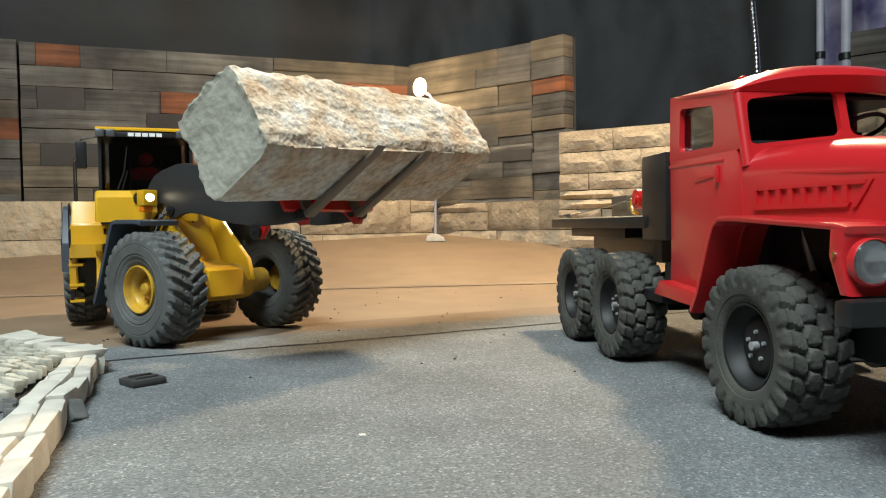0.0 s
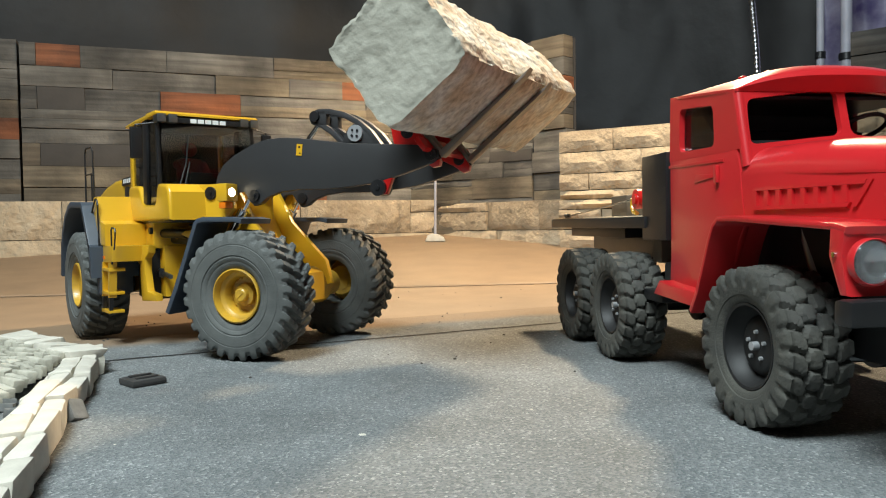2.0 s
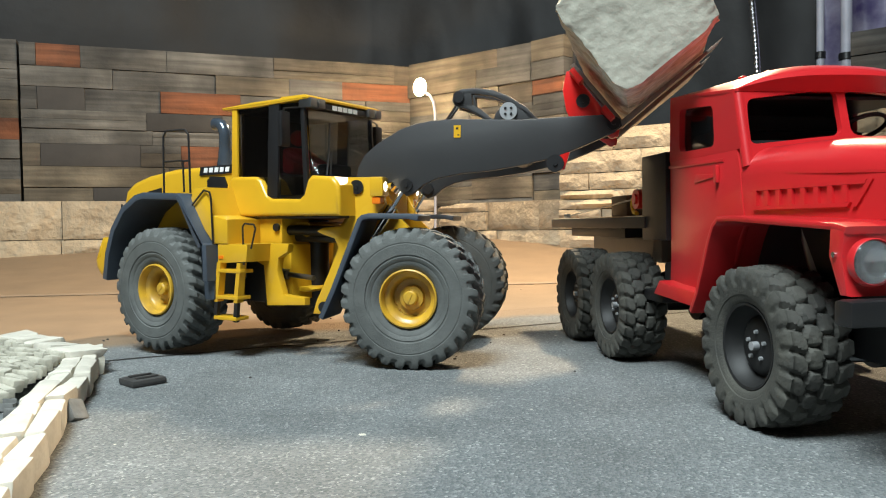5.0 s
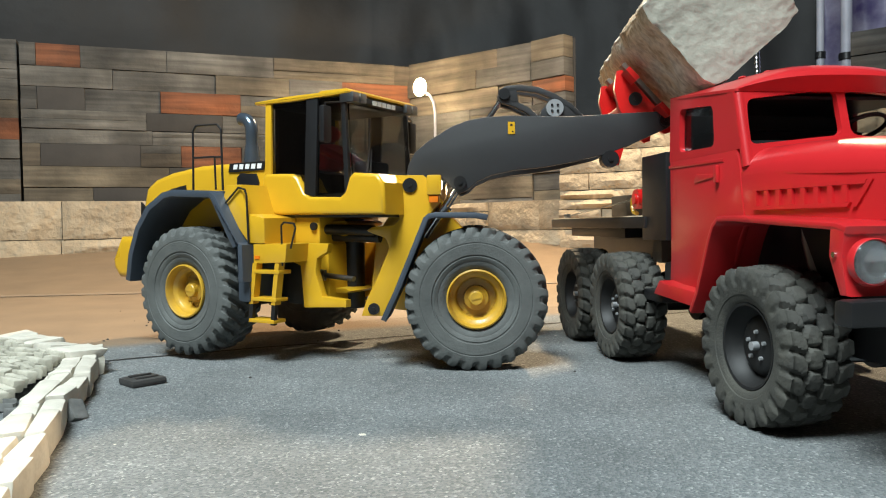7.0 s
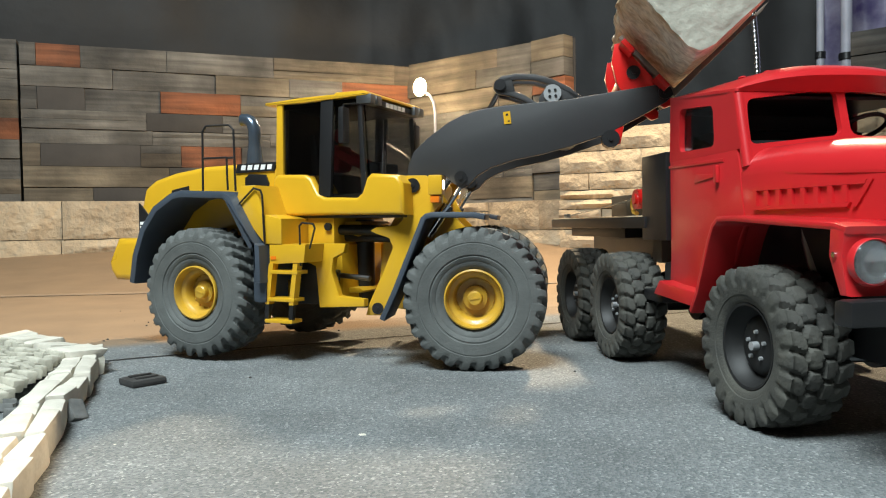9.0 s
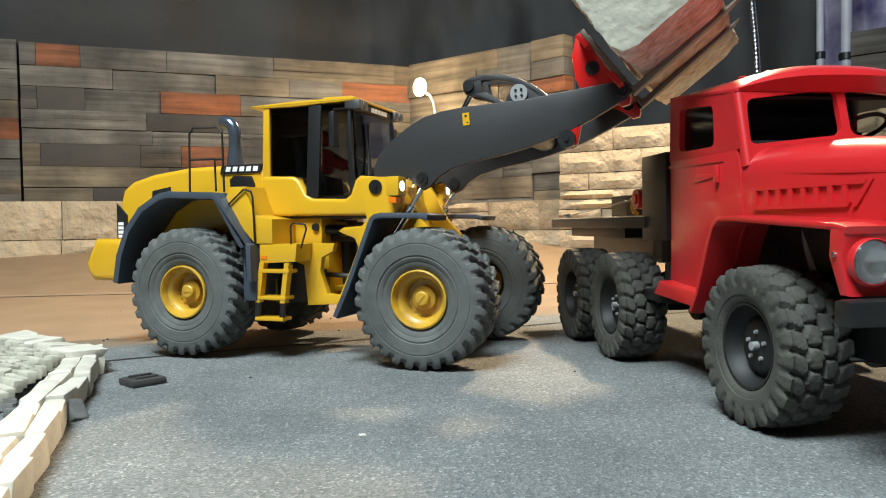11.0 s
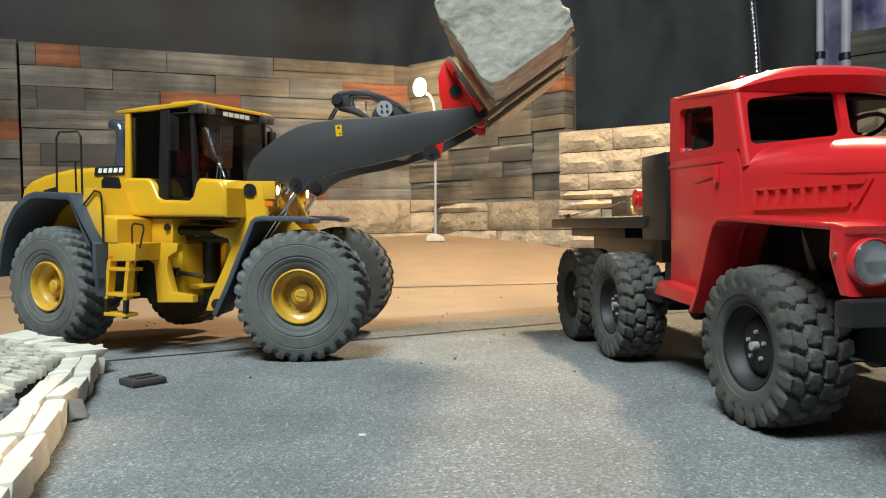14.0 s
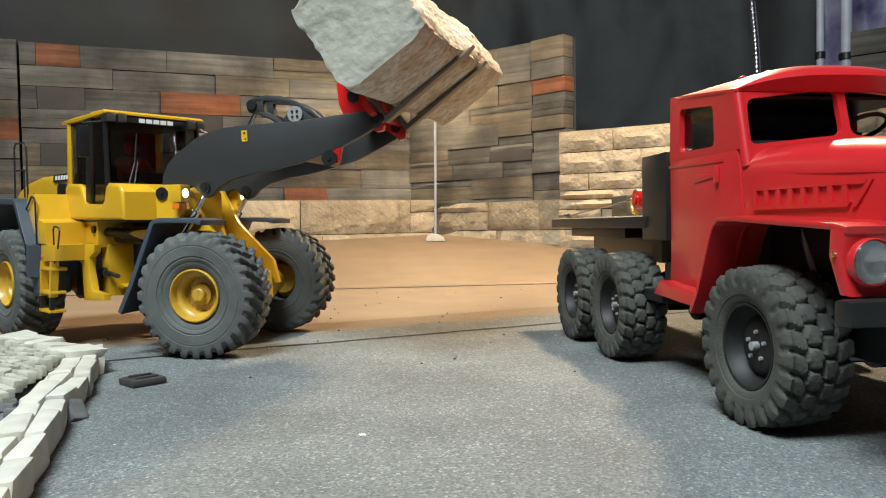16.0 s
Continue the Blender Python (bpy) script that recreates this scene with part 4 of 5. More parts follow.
def loft(bm, rings, cap=True):
    vs = [[bm.verts.new(p) for p in r] for r in rings]
    k = len(vs[0])
    for a, b in zip(vs, vs[1:]):
        for i in range(k):
            bm.faces.new((a[i], a[(i + 1) % k], b[(i + 1) % k], b[i]))
    if cap:
        bm.faces.new(vs[0])
        bm.faces.new(vs[-1][::-1])
    return bm


def round_rect(x, hw, z0, z1, r, n=5, lean=0.0):
    """A rounded upright outline across the truck at x."""
    pts = []
    for cy, cz, a0 in ((hw - r, z1 - r, 0), (-hw + r, z1 - r, 90)):
        for i in range(n + 1):
            a = radians(a0 + 90 * i / n)
            pts.append((x + lean * (cz + r * math.sin(a) - z0), cy + r * math.cos(a), cz + r * math.sin(a)))
    pts += [(x, -hw, z0), (x, hw, z0)]
    return pts


def grow(quad, d):
    cx, cz = sum(p[0] for p in quad) / 4, sum(p[1] for p in quad) / 4
    return [(x + d * (1 if x > cx else -1), z + d * (1 if z > cz else -1)) for x, z in quad]


def rounded(quad, r, n=5):
    """The outline of a four-sided opening with rounded corners."""
    q = [Vector(p) for p in quad]
    out = []
    for i in range(4):
        p, a, b = q[i], (q[i - 1] - q[i]).normalized(), (q[(i + 1) % 4] - q[i]).normalized()
        for k in range(n + 1):
            t = k / n
            out.append(p + a * r * (1 - t) ** 2 + b * r * t ** 2)
    return out


def window_plate(outer, inner, r, place):
    """A plate with a rounded opening. place(u, v, depth 0..1) gives the point in the truck's space."""
    bm = B()
    o, n = rounded(outer, 0.0008), rounded(inner, r)
    loops = [[bm.verts.new(place(p.x, p.y, d)) for p in lp] for lp, d in ((o, 0), (n, 0), (n, 1), (o, 1))]
    k = len(o)
    for a, b in zip(loops, loops[1:] + loops[:1]):
        for i in range(k):
            bm.faces.new((a[i], a[(i + 1) % k], b[(i + 1) % k], b[i]))
    return bm


def build_truck():
    tr = tagged(new("truck"), "red six-wheeled off-road truck model with a flat bed", "truck")
    W = 0.079
    # cab shell: side walls with window openings, back, roof
    for s in (-1, 1):
        y0, y1 = sorted((s * W, s * (W - 0.005)))
        bm = B()
        add_prism(bm, [(-0.172, 0.068), (-0.167, 0.078), (-0.165, 0.100), (-0.166, 0.180), (-0.056, 0.180), (-0.052, 0.165), (-0.050, 0.150), (-0.046, 0.128), (-0.062, 0.098), (-0.082, 0.064)], y0, y1, 0.0015)
        side = part("door", bm, RED, tr, "red cab side with its door")
        part("sill", add_prism(B(), [(-0.172, 0.0680), (-0.160, 0.080), (-0.140, 0.078), (-0.090, 0.076), (-0.082, 0.0635)], *sorted((s * (W + 0.013), s * (W - 0.012))), 0.002), RED, side)
        outer = [(-0.166, 0.179), (-0.0510, 0.179), (-0.0617, 0.2205), (-0.164, 0.2325)]
        inner = [(-0.1475, 0.1855), (-0.0885, 0.1845), (-0.0905, 0.2150), (-0.1465, 0.2205)]
        part("window_frame", window_plate(outer, inner, 0.006, lambda u, v, d: (u, s * (W - 0.005 * d), v)), RED, side)
        part("window_seal", window_plate(grow(inner, 0.0012), inner, 0.006, lambda u, v, d: (u, s * (W - 0.0045 - 0.002 * d), v)), BLACK, side)
        part("window_pane", add_prism(B(), [(-0.149, 0.184), (-0.149, 0.222), (-0.086, 0.2165), (-0.085, 0.183)], s * (W - 0.0055) - 0.0005, s * (W - 0.0055) + 0.0005), GLASS, side)
        part("belt_moulding", add_prism(B(), [(-0.167, 0.1735), (-0.167, 0.1760), (-0.074, 0.1745), (-0.074, 0.1720)], *sorted((s * (W + 0.0006), s * W)), 0.0003), RED, side)
        part("door_handle", add_prism(B(), [(-0.120, 0.159), (-0.117, 0.1655), (-0.088, 0.1640), (-0.088, 0.1615)], *sorted((s * (W + 0.0008), s * W)), 0.0004), RED, side)
        part("hinge", add_box(B(), (-0.0845, min(s * W, s * (W + 0.003)), 0.157), (-0.0800, max(s * W, s * (W + 0.003)), 0.170), 0.001), RED, side)
    part("cab_back", add_box(B(), (-0.166, -W + 0.004, 0.08), (-0.161, W - 0.004, 0.232), 0.001), RED, tr)
    part("cab_floor", add_box(B(), (-0.161, -W + 0.006, 0.095), (-0.075, W - 0.006, 0.100)), BLACK, tr)
    plan = ((-0.1685, 0.024, 0.2328), (-0.1675, 0.014, 0.2342), (-0.1650, 0.006, 0.2360), (-0.1590, 0.0015, 0.2378), (-0.145, 0, 0.2398), (-0.120, 0, 0.2412), (-0.090, 0, 0.2414), (-0.076, 0, 0.2404), (-0.068, 0.0003, 0.2386), (-0.0625, 0.0006, 0.2360), (-0.0585, 0.001, 0.2330), (-0.0570, 0.003, 0.2300))
    rings = []
    for x, cut, z in plan:
        hw, gutter = W + 0.0006 - cut, 0.2312 - 0.0115 * min(1, max(0, (x + 0.166) / 0.106))
        ring = []
        for k in range(25):
            u = 1 - k / 12
            v = math.copysign(1 - (1 - abs(u)) ** 1.6, u) if abs(u) > 1e-6 else 0.0
            ring.append((x + (0.009 * (1 - v * v) if x > -0.08 else 0), hw * v, gutter + 0.0020 + (z - gutter - 0.0020) * (1 - abs(v) ** 2.8)))
        rings.append(ring + [(ring[-1][0], -hw, gutter), (ring[0][0], hw, gutter)])
    roof = part("cab_roof", loft(B(), rings), RED, tr)
    for y in (-0.056, -0.036, -0.022, 0.022, 0.036, 0.056):
        bm = B()
        bmesh.ops.create_uvsphere(bm, u_segments=14, v_segments=8, radius=0.0025, matrix=Matrix.Translation((-0.090, y, 0.2414 - 0.0158 * (abs(y) / W) ** 2.8)) @ Matrix.Diagonal((1.8, 1.0, 0.55, 1)))
        part("marker_lamp", bm, RED, roof, "small red roof marker bump")
    # windscreen wall: two rounded openings
    lean = lambda z: -0.047 - (z - 0.179) * 0.26
    for s in (-1, 1):
        outer = [(0.0, 0.166), (W - 0.004, 0.166), (W - 0.004, 0.2205), (0.0, 0.2330)]
        inner = [(0.0032, 0.1885), (0.0735, 0.1815), (0.0715, 0.2140), (0.0032, 0.2220)]
        part("windscreen_frame", window_plate(outer, inner, 0.006, lambda u, v, d: (lean(v) - 0.005 * d, s * u, v)), RED, tr)
    for s in (-1, 1):
        part("corner_post", add_rod(B(), (lean(0.166) - 0.0041, s * (W - 0.0042), 0.166), (lean(0.2205) - 0.0041, s * (W - 0.0042), 0.2205), 0.0042, 20), RED, tr)
    part("cab_lining", add_box(B(), (-0.1605, -W + 0.006, 0.100), (-0.1570, W - 0.006, 0.2165)), BLACK, tr)
    part("roof_lining", add_box(B(), (-0.160, -W + 0.006, 0.2165), (-0.072, W - 0.006, 0.2188)), BLACK, tr)
    part("dashboard", add_box(B(), (-0.075, -W + 0.008, 0.165), (-0.060, W - 0.008, 0.186), 0.003), BLACK, tr)
    part("seat_bench", add_box(B(), (-0.155, -0.065, 0.100), (-0.118, 0.065, 0.200), 0.006), BLACK, tr)
    bm = B()
    add_lathe(bm, [(0.0160 + 0.0016 * math.cos(a), 0.0016 * math.sin(a)) for a in [k * math.pi / 3 for k in range(7)]], 32)
    sw = part("steering_wheel", bm, BLACK, tr)
    sw.matrix_basis = pose(-0.082, 0.036, 0.198, 0, 0, 0) @ pose(0, 0, 0, 62, 0, 90)
    # hood
    rings = []
    for x, hw, zt in ((-0.056, 0.0785, 0.1785), (-0.040, 0.0775, 0.1795), (-0.010, 0.0720, 0.1795), (0.040, 0.0640, 0.1770), (0.075, 0.0595, 0.1730), (0.092, 0.0560, 0.1690), (0.100, 0.050, 0.160)):
        rings.append(round_rect(x, hw, 0.1285, zt, 0.020, 6))
    hood = part("hood", loft(B(), rings), RED, tr, "red rounded hood")
    for s in (-1, 1):
        # louvre panel: bars that stand proud and leave openings between them
        half = lambda x: 0.0775 - max(0, x + 0.040) * 0.168
        def bar(poly, name="louvre_bar"):
            b = add_prism(B(), poly, 0.0, 1.0)
            for v in b.verts:
                v.co.y = s * (half(v.co.x) + (0.0018 if v.co.y > 0.5 else -0.003))
            return part(name, b, RED, hood)
        bar([(-0.036, 0.1490), (-0.036, 0.1512), (0.0555, 0.1512), (0.0540, 0.1490)])
        bar([(-0.036, 0.1362), (-0.036, 0.1388), (0.044, 0.1388), (0.042, 0.1362)])
        for i in range(8):
            x = -0.036 + i * 0.0106
            bar([(x, 0.1389), (x, 0.1489), (x + 0.0036, 0.1489), (x + 0.0036, 0.1389)])
        bar([(0.0450, 0.1362), (0.0560, 0.1512), (0.0595, 0.1512), (0.0485, 0.1362)], "louvre_slash")
        bar([(-0.060, 0.1615), (-0.060, 0.1632), (0.092, 0.1545), (0.092, 0.1530)], "hood_crease")
        # fender
        y0, y1 = sorted((s * 0.101, s * 0.056))
        bm = B()
        add_band(bm, [(-0.086, 0.064), (-0.076, 0.078), (-0.066, 0.099), (-0.058, 0.116), (-0.051, 0.1275), (-0.043, 0.1325), (-0.020, 0.1325), (0.040, 0.1295), (0.082, 0.1275), (0.091, 0.1255)], 0.004, y0, y1, 0.0018)
        fen = part("fender", bm, RED, tr, "red flat-topped front mudguard")
        bm = B()
        add_prism(bm, [(0.078, 0.1255), (0.090, 0.1245), (0.088, 0.110), (0.092, 0.090), (0.086, 0.090), (0.077, 0.110)], y0, y1, 0.002)
        part("lamp_housing", bm, RED, fen)
        c = Vector((0.0940, s * 0.0890, 0.1075))
        bm = B()
        add_lathe(bm, [(0.0122, 0.002), (0.0122, -0.002), (0.0116, -0.0028), (0.0111, -0.0020)], 32)
        bez = part("headlight_ring", bm, RED, fen)
        bez.matrix_basis = Matrix.Translation(c) @ pose(0, 0, 0, 0, 0, 90)
        bm = B()
        add_lathe(bm, [(0.0111, -0.0020), (0.0095, -0.0036), (0.0064, -0.0050), (0.0032, -0.0057), (0.0003, -0.0059)], 32)
        ln = part("headlight", bm, LENS, fen, "clear round headlight, unlit")
        ln.matrix_basis = Matrix.Translation(c) @ pose(0, 0, 0, 0, 0, 90)
        bm = add_lathe(B(), [(0.0111, -0.0015), (0.0080, -0.0003), (0.0040, 0.0006), (0.0003, 0.0010)], 32)
        rf = part("reflector", bm, mat("bright_reflector", (0.62, 0.63, 0.64), 0.22, 0.85, var=0.1, bump=0.0), fen)
        rf.matrix_basis = Matrix.Translation(c) @ pose(0, 0, 0, 0, 0, 90)
        part("marker_stud", add_rod(B(), (0.083, s * 0.1005, 0.111), (0.083, s * 0.1025, 0.111), 0.0015), CHROME, fen)
    part("bumper", add_box(B(), (0.094, -0.110, 0.076), (0.108, 0.110, 0.0895), 0.003), BLACK, tr, "black front bumper")
    for s in (-1, 1):
        part("tow_hook", add_rod(B(), (0.112, s * 0.060, 0.074), (0.120, s * 0.060, 0.074), 0.003), STEEL, tr)
    # frame and bed
    for s in (-1, 1):
        part("chassis_rail", add_box(B(), (-0.500, s * 0.030 - 0.004, 0.088), (0.095, s * 0.030 + 0.004, 0.112), 0.001), BLACK, tr)
    for x in (0.0, -0.248, -0.370):
        part("axle", add_rod(add_rod(B(), (x, -0.075, 0.0507), (x, 0.075, 0.0507), 0.007, 14), (x, -0.018, 0.0507), (x, 0.018, 0.0507), 0.017, 16), BLACK, tr)
    part("arch_liner", add_box(B(), (-0.050, -0.060, 0.086), (0.076, 0.060, 0.1275), 0.003), BLACK, tr)
    part("gearbox", add_box(B(), (-0.19, -0.025, 0.05), (-0.09, 0.025, 0.10), 0.005), BLACK, tr)
    part("inner_arch", add_box(B(), (-0.075, -0.060, 0.048), (0.085, 0.060, 0.1275), 0.004), BLACK, tr)
    part("front_crossmember", add_box(B(), (0.086, -0.066, 0.040), (0.100, 0.066, 0.078), 0.004), BLACK, tr)
    # dark box under the cab, widened to block lamp light from the floor
    part("underbody_light_block", add_box(B(), (-0.196, -0.072, 0.066), (-0.075, 0.072, 0.094), 0.004), BLACK, tr)
    part("steering_rod", add_rod(B(), (0.032, -0.064, 0.047), (0.032, 0.064, 0.047), 0.0028, 12), STEEL, tr)
    for s in (-1, 1):
        part("leaf_spring", add_band(B(), [(-0.395, 0.084), (-0.35, 0.074), (-0.309, 0.070), (-0.27, 0.074), (-0.225, 0.084)], 0.005, s * 0.052 - 0.005, s * 0.052 + 0.005), BLACK, tr)
        part("shock", add_rod(B(), (0.02, s * 0.058, 0.060), (-0.012, s * 0.054, 0.125), 0.006), STEEL, tr)
        part("side_step", add_box(B(), (-0.205, s * 0.075 - 0.012, 0.060), (-0.165, s * 0.075 + 0.012, 0.070), 0.002), BLACK, tr)
        part("tank_bracket", add_box(B(), (-0.225, s * 0.060 - 0.010, 0.092), (-0.205, s * 0.060 + 0.010, 0.118), 0.001), BROWNBOX, tr, "tarnished brown bracket")
    bed = part("flat_bed", add_box(B(), (-0.525, -0.083, 0.1235), (-0.212, 0.083, 0.1340), 0.0008), BLACK, tr, "black edged flat bed")
    for i in range(6):
        y = -0.081 + i * 0.0272
        part("bed_plank", add_box(B(), (-0.524, y, 0.1338), (-0.213, y + 0.0260, 0.1352), 0.0004), WOOD, bed, "pale wooden plank")
    part("bed_crossmember", add_box(B(), (-0.485, -0.068, 0.1130), (-0.300, 0.068, 0.1235), 0.001), BLACK, tr)
    part("headboard", add_box(B(), (-0.222, -0.081, 0.113), (-0.170, 0.081, 0.1885), 0.001), BLACK, tr, "black box between bed and cab")
    part("stowage_box", add_box(B(), (-0.345, -0.066, 0.1353), (-0.300, -0.020, 0.1570), 0.001), BROWNBOX, tr, "brown box on the bed")
    bm = add_rod(B(), (-0.2480, -0.0770, 0.1510), (-0.2480, -0.0630, 0.1510), 0.0095, 20)
    add_rod(bm, (-0.2480, -0.0790, 0.1510), (-0.2480, -0.0770, 0.1510), 0.0050, 16)
    part("winch", bm, FORK_RED, tr, "red winch drum")
    part("winch_hook", add_tube(B(), [(-0.262, -0.074, 0.152), (-0.264, -0.074, 0.145), (-0.260, -0.074, 0.139), (-0.252, -0.074, 0.1375)], 0.0022), YELLOW, tr, "yellow hook")
    part("tie_rod", add_rod(add_rod(B(), (-0.490, -0.070, 0.1380), (-0.262, -0.070, 0.1520), 0.0009), (-0.500, -0.071, 0.1378), (-0.488, -0.070, 0.1384), 0.0028), STEEL, tr)
    for s in (-1, 1):
        truck_wheel(tr, 0.0, s, 3.0)
        truck_wheel(tr, -0.248, s)
        truck_wheel(tr, -0.370, s)
    tr.matrix_basis = pose(0.2916, 0.4814, 0, 0, 0, -82.82)
    return tr


TRUCK = build_truck()


# ---- lamp post in the corner ----
def build_post():
    x, y = -0.025, 2.50
    z = ground_z(x, y)
    post = tagged(new("lamp_post"), "small model street lamp with a glowing bulb by the stone ledge", "lamp post")
    post.location = (x, y, z)
    part("base", add_prism(B(), [(-0.034, 0), (-0.026, 0.020), (-0.010, 0.026), (0.008, 0.024), (0.028, 0.014), (0.034, 0)], -0.028, 0.028, 0.004), CREAM_MINI, post, "pale stone foot")
    zt = 0.585 - z
    part("pole", add_tube(B(), [(0, 0, 0.015), (0.004, 0, 0.25), (0.006, 0, zt - 0.085), (0.002, 0, zt - 0.050), (-0.010, 0, zt - 0.028), (-0.030, 0, zt - 0.015)], 0.0042, 10), PIPE, post, "pale tube pole")
    bm = B()
    bmesh.ops.create_uvsphere(bm, u_segments=20, v_segments=12, radius=0.021, matrix=Matrix.Translation((-0.043, 0, zt)) @ Matrix.Rotation(0.15, 4, "Y") @ Matrix.Diagonal((1, 1, 1.4, 1)))
    head = part("bulb", bm, BULB, post, "glowing warm bulb")
    head.visible_shadow = False


build_post()


# ---- flexible conduit and pipes at the far right ----
bm = B()
add_tube(bm, [(0.93 + 0.012 * math.sin(i * 0.5), 2.25, 0.36 + i * 0.06) for i in range(34)], 0.0095, 12)
for i in range(150):
    z = 0.36 + i * 0.0131
    bmesh.ops.create_cone(bm, cap_ends=False, segments=12, radius1=0.0112, radius2=0.0100, depth=0.006, matrix=Matrix.Translation((0.93 + 0.012 * math.sin((z - 0.36) / 0.06 * 0.5), 2.25, z)))
tagged(part("flexible_conduit", bm, CHROME), "braided metal hose hanging behind the truck", "hose")


for x, y, r in ((1.155, 2.30, 0.011), (1.245, 2.32, 0.016)):
    bm = add_rod(B(), (x, y, ground_z(x, y)), (x, y, 2.28), r, 16)
    pipe = tagged(part("pipe", bm, PIPE), "pale grey upright pipe in front of the cloth", "pipe", group="pipes")
    part("clamp", add_rod(B(), (x, y, 0.615), (x, y, 0.635), r * 1.35, 16), BLACK, pipe)


# ---- low wall of cast stones and slate bank in the foreground ----
def build_kerb():
    rnd = random.Random(4)
    kerb = tagged(new("model_stone_wall"), "low cream model stone wall along a slate bank", "stone wall")
    path = [Vector((-0.178, 0.290)), Vector((-0.203, 0.363)), Vector((-0.212, 0.390)), Vector((-0.255, 0.505)), Vector((-0.276, 0.580)), Vector((-0.322, 0.704))]
    lens = [(b - a).length for a, b in zip(path, path[1:])]
    total = sum(lens)

    def at(d):
        for a, b, q in zip(path, path[1:], lens):
            if d <= q:
                return a.lerp(b, d / q), math.degrees(math.atan2(b.y - a.y, b.x - a.x))
            d -= q
        return path[-1], math.degrees(math.atan2(*(path[-1] - path[-2]).yx))

    def chunk(name, l, w, h, m, seed, material, group=None):
        r = random.Random(seed)
        bm = add_box(B(), (-l / 2, -w / 2, 0), (l / 2, w / 2, h), 0, None, 1)
        for v in bm.verts:
            v.co += Vector((r.uniform(-1, 1) * l * 0.07, r.uniform(-1, 1) * w * 0.09, r.uniform(-1, 1) * h * 0.10 if v.co.z > h * 0.3 else 0))
        bmesh.ops.bevel(bm, geom=bm.edges[:], offset=min(l, w, h) * 0.20, segments=2, affect="EDGES", profile=0.55)
        bmesh.ops.triangulate(bm, faces=[f for f in bm.faces if len(f.verts) > 4])
        for v in bm.verts:
            v.co += Vector((1, 1, 0.8)) * 0.0007 * noise.noise(v.co * 160 + Vector((seed, 0, 0))) if v.co.z > 0.001 else Vector()
        ob = part(name, bm, material, kerb)
        ob.matrix_basis = m
        return ob

    def course(start, off, width, height, span, name, first):
        d, k = start, first
        while d < total:
            l = rnd.uniform(*span)
            (p, ang) = at(max(0.001, min(d + l / 2, total)))
            n = Vector((-math.sin(radians(ang)), math.cos(radians(ang))))
            q = p + n * off
            chunk(name, l * 0.97, width, height + rnd.uniform(-0.0010, 0.0012), pose(q.x, q.y, 0, rnd.uniform(-2, 2), rnd.uniform(-1.5, 1.5), ang + rnd.uniform(-2.5, 2.5)), k, CREAM_MINI)
            d += l
            k += 1

    course(0.0, 0.0065, 0.0125, 0.0190, (0.034, 0.056), "outer_stone", 0)
    course(-0.02, 0.0205, 0.0155, 0.0205, (0.030, 0.060), "cap_stone", 40)
    course(-0.01, 0.0190, 0.0330, 0.0120, (0.05, 0.08), "core_stone", 80)
    # far side: broad slabs on a dry-stone slope of slate chips
    a, b = Vector((-0.308, 0.669)), Vector((-0.442, 0.790))
    run = (b - a).normalized()
    inn = Vector((-run.y, run.x))
    ang = math.degrees(math.atan2(run.y, run.x))
    d = 0.0
    k = 150
    while d < (b - a).length:
        l = rnd.uniform(0.026, 0.050)
        q = a + run * (d + l / 2) + inn * 0.012
        chunk("slab", l * 0.97, rnd.uniform(0.030, 0.038), 0.0075, pose(q.x, q.y, 0.0165, rnd.uniform(-6, 6), rnd.uniform(-3, 3), ang + rnd.uniform(-5, 5)), k, CREAM_MINI)
        chunk("slab_bed", l * 0.98, 0.034, 0.0170, pose(q.x, q.y, 0, 0, 0, ang), k + 40, SLATE_MINI)
        d += l
        k += 1
    for r in range(15):
        d = 0.004 - 0.008 * r
        while d < (b - a).length + 0.16:
            l = rnd.uniform(0.012, 0.030)
            q = a + run * (d + l / 2) + inn * (0.032 + r * 0.0076)
            z = 0.0165 - r * 0.00125
            chunk("slate_chip", l * 0.88, 0.0078 + rnd.uniform(-0.0015, 0.0015), 0.0085 + rnd.uniform(-0.0012, 0.002), pose(q.x, q.y, max(0.0, z - 0.003) + rnd.uniform(-0.0006, 0.0012), 6 + rnd.uniform(-5, 5), rnd.uniform(-3, 3), ang + rnd.uniform(-4, 4)), 300 + k, SLATE_MINI)
            d += l
            k += 1
    for x, y, s_ in ((-0.338, 0.566, 0.017), (-0.326, 0.556, 0.014), (-0.345, 0.585, 0.015), (-0.318, 0.540, 0.013), (-0.300, 0.520, 0.015), (-0.310, 0.566, 0.012)):
        chunk("dark_rock", s_, s_ * 0.8, s_ * 0.42, pose(x, y, 0.0, 20 - s_ * 900, 6, s_ * 9000), 900 + int(s_ * 1000), ROCK_GREY)
    chunk("dark_rock", 0.0150, 0.0080, 0.0150, pose(-0.2515, 0.511, -0.001, -34, 12, 70), 977, ROCK_GREY)


ROCK_GREY = mat("dark_grey_rock", (0.30, 0.30, 0.29), 0.8, color2=(0.07, 0.075, 0.07), scale=60, bump=0.5, bscale=150)
build_kerb()

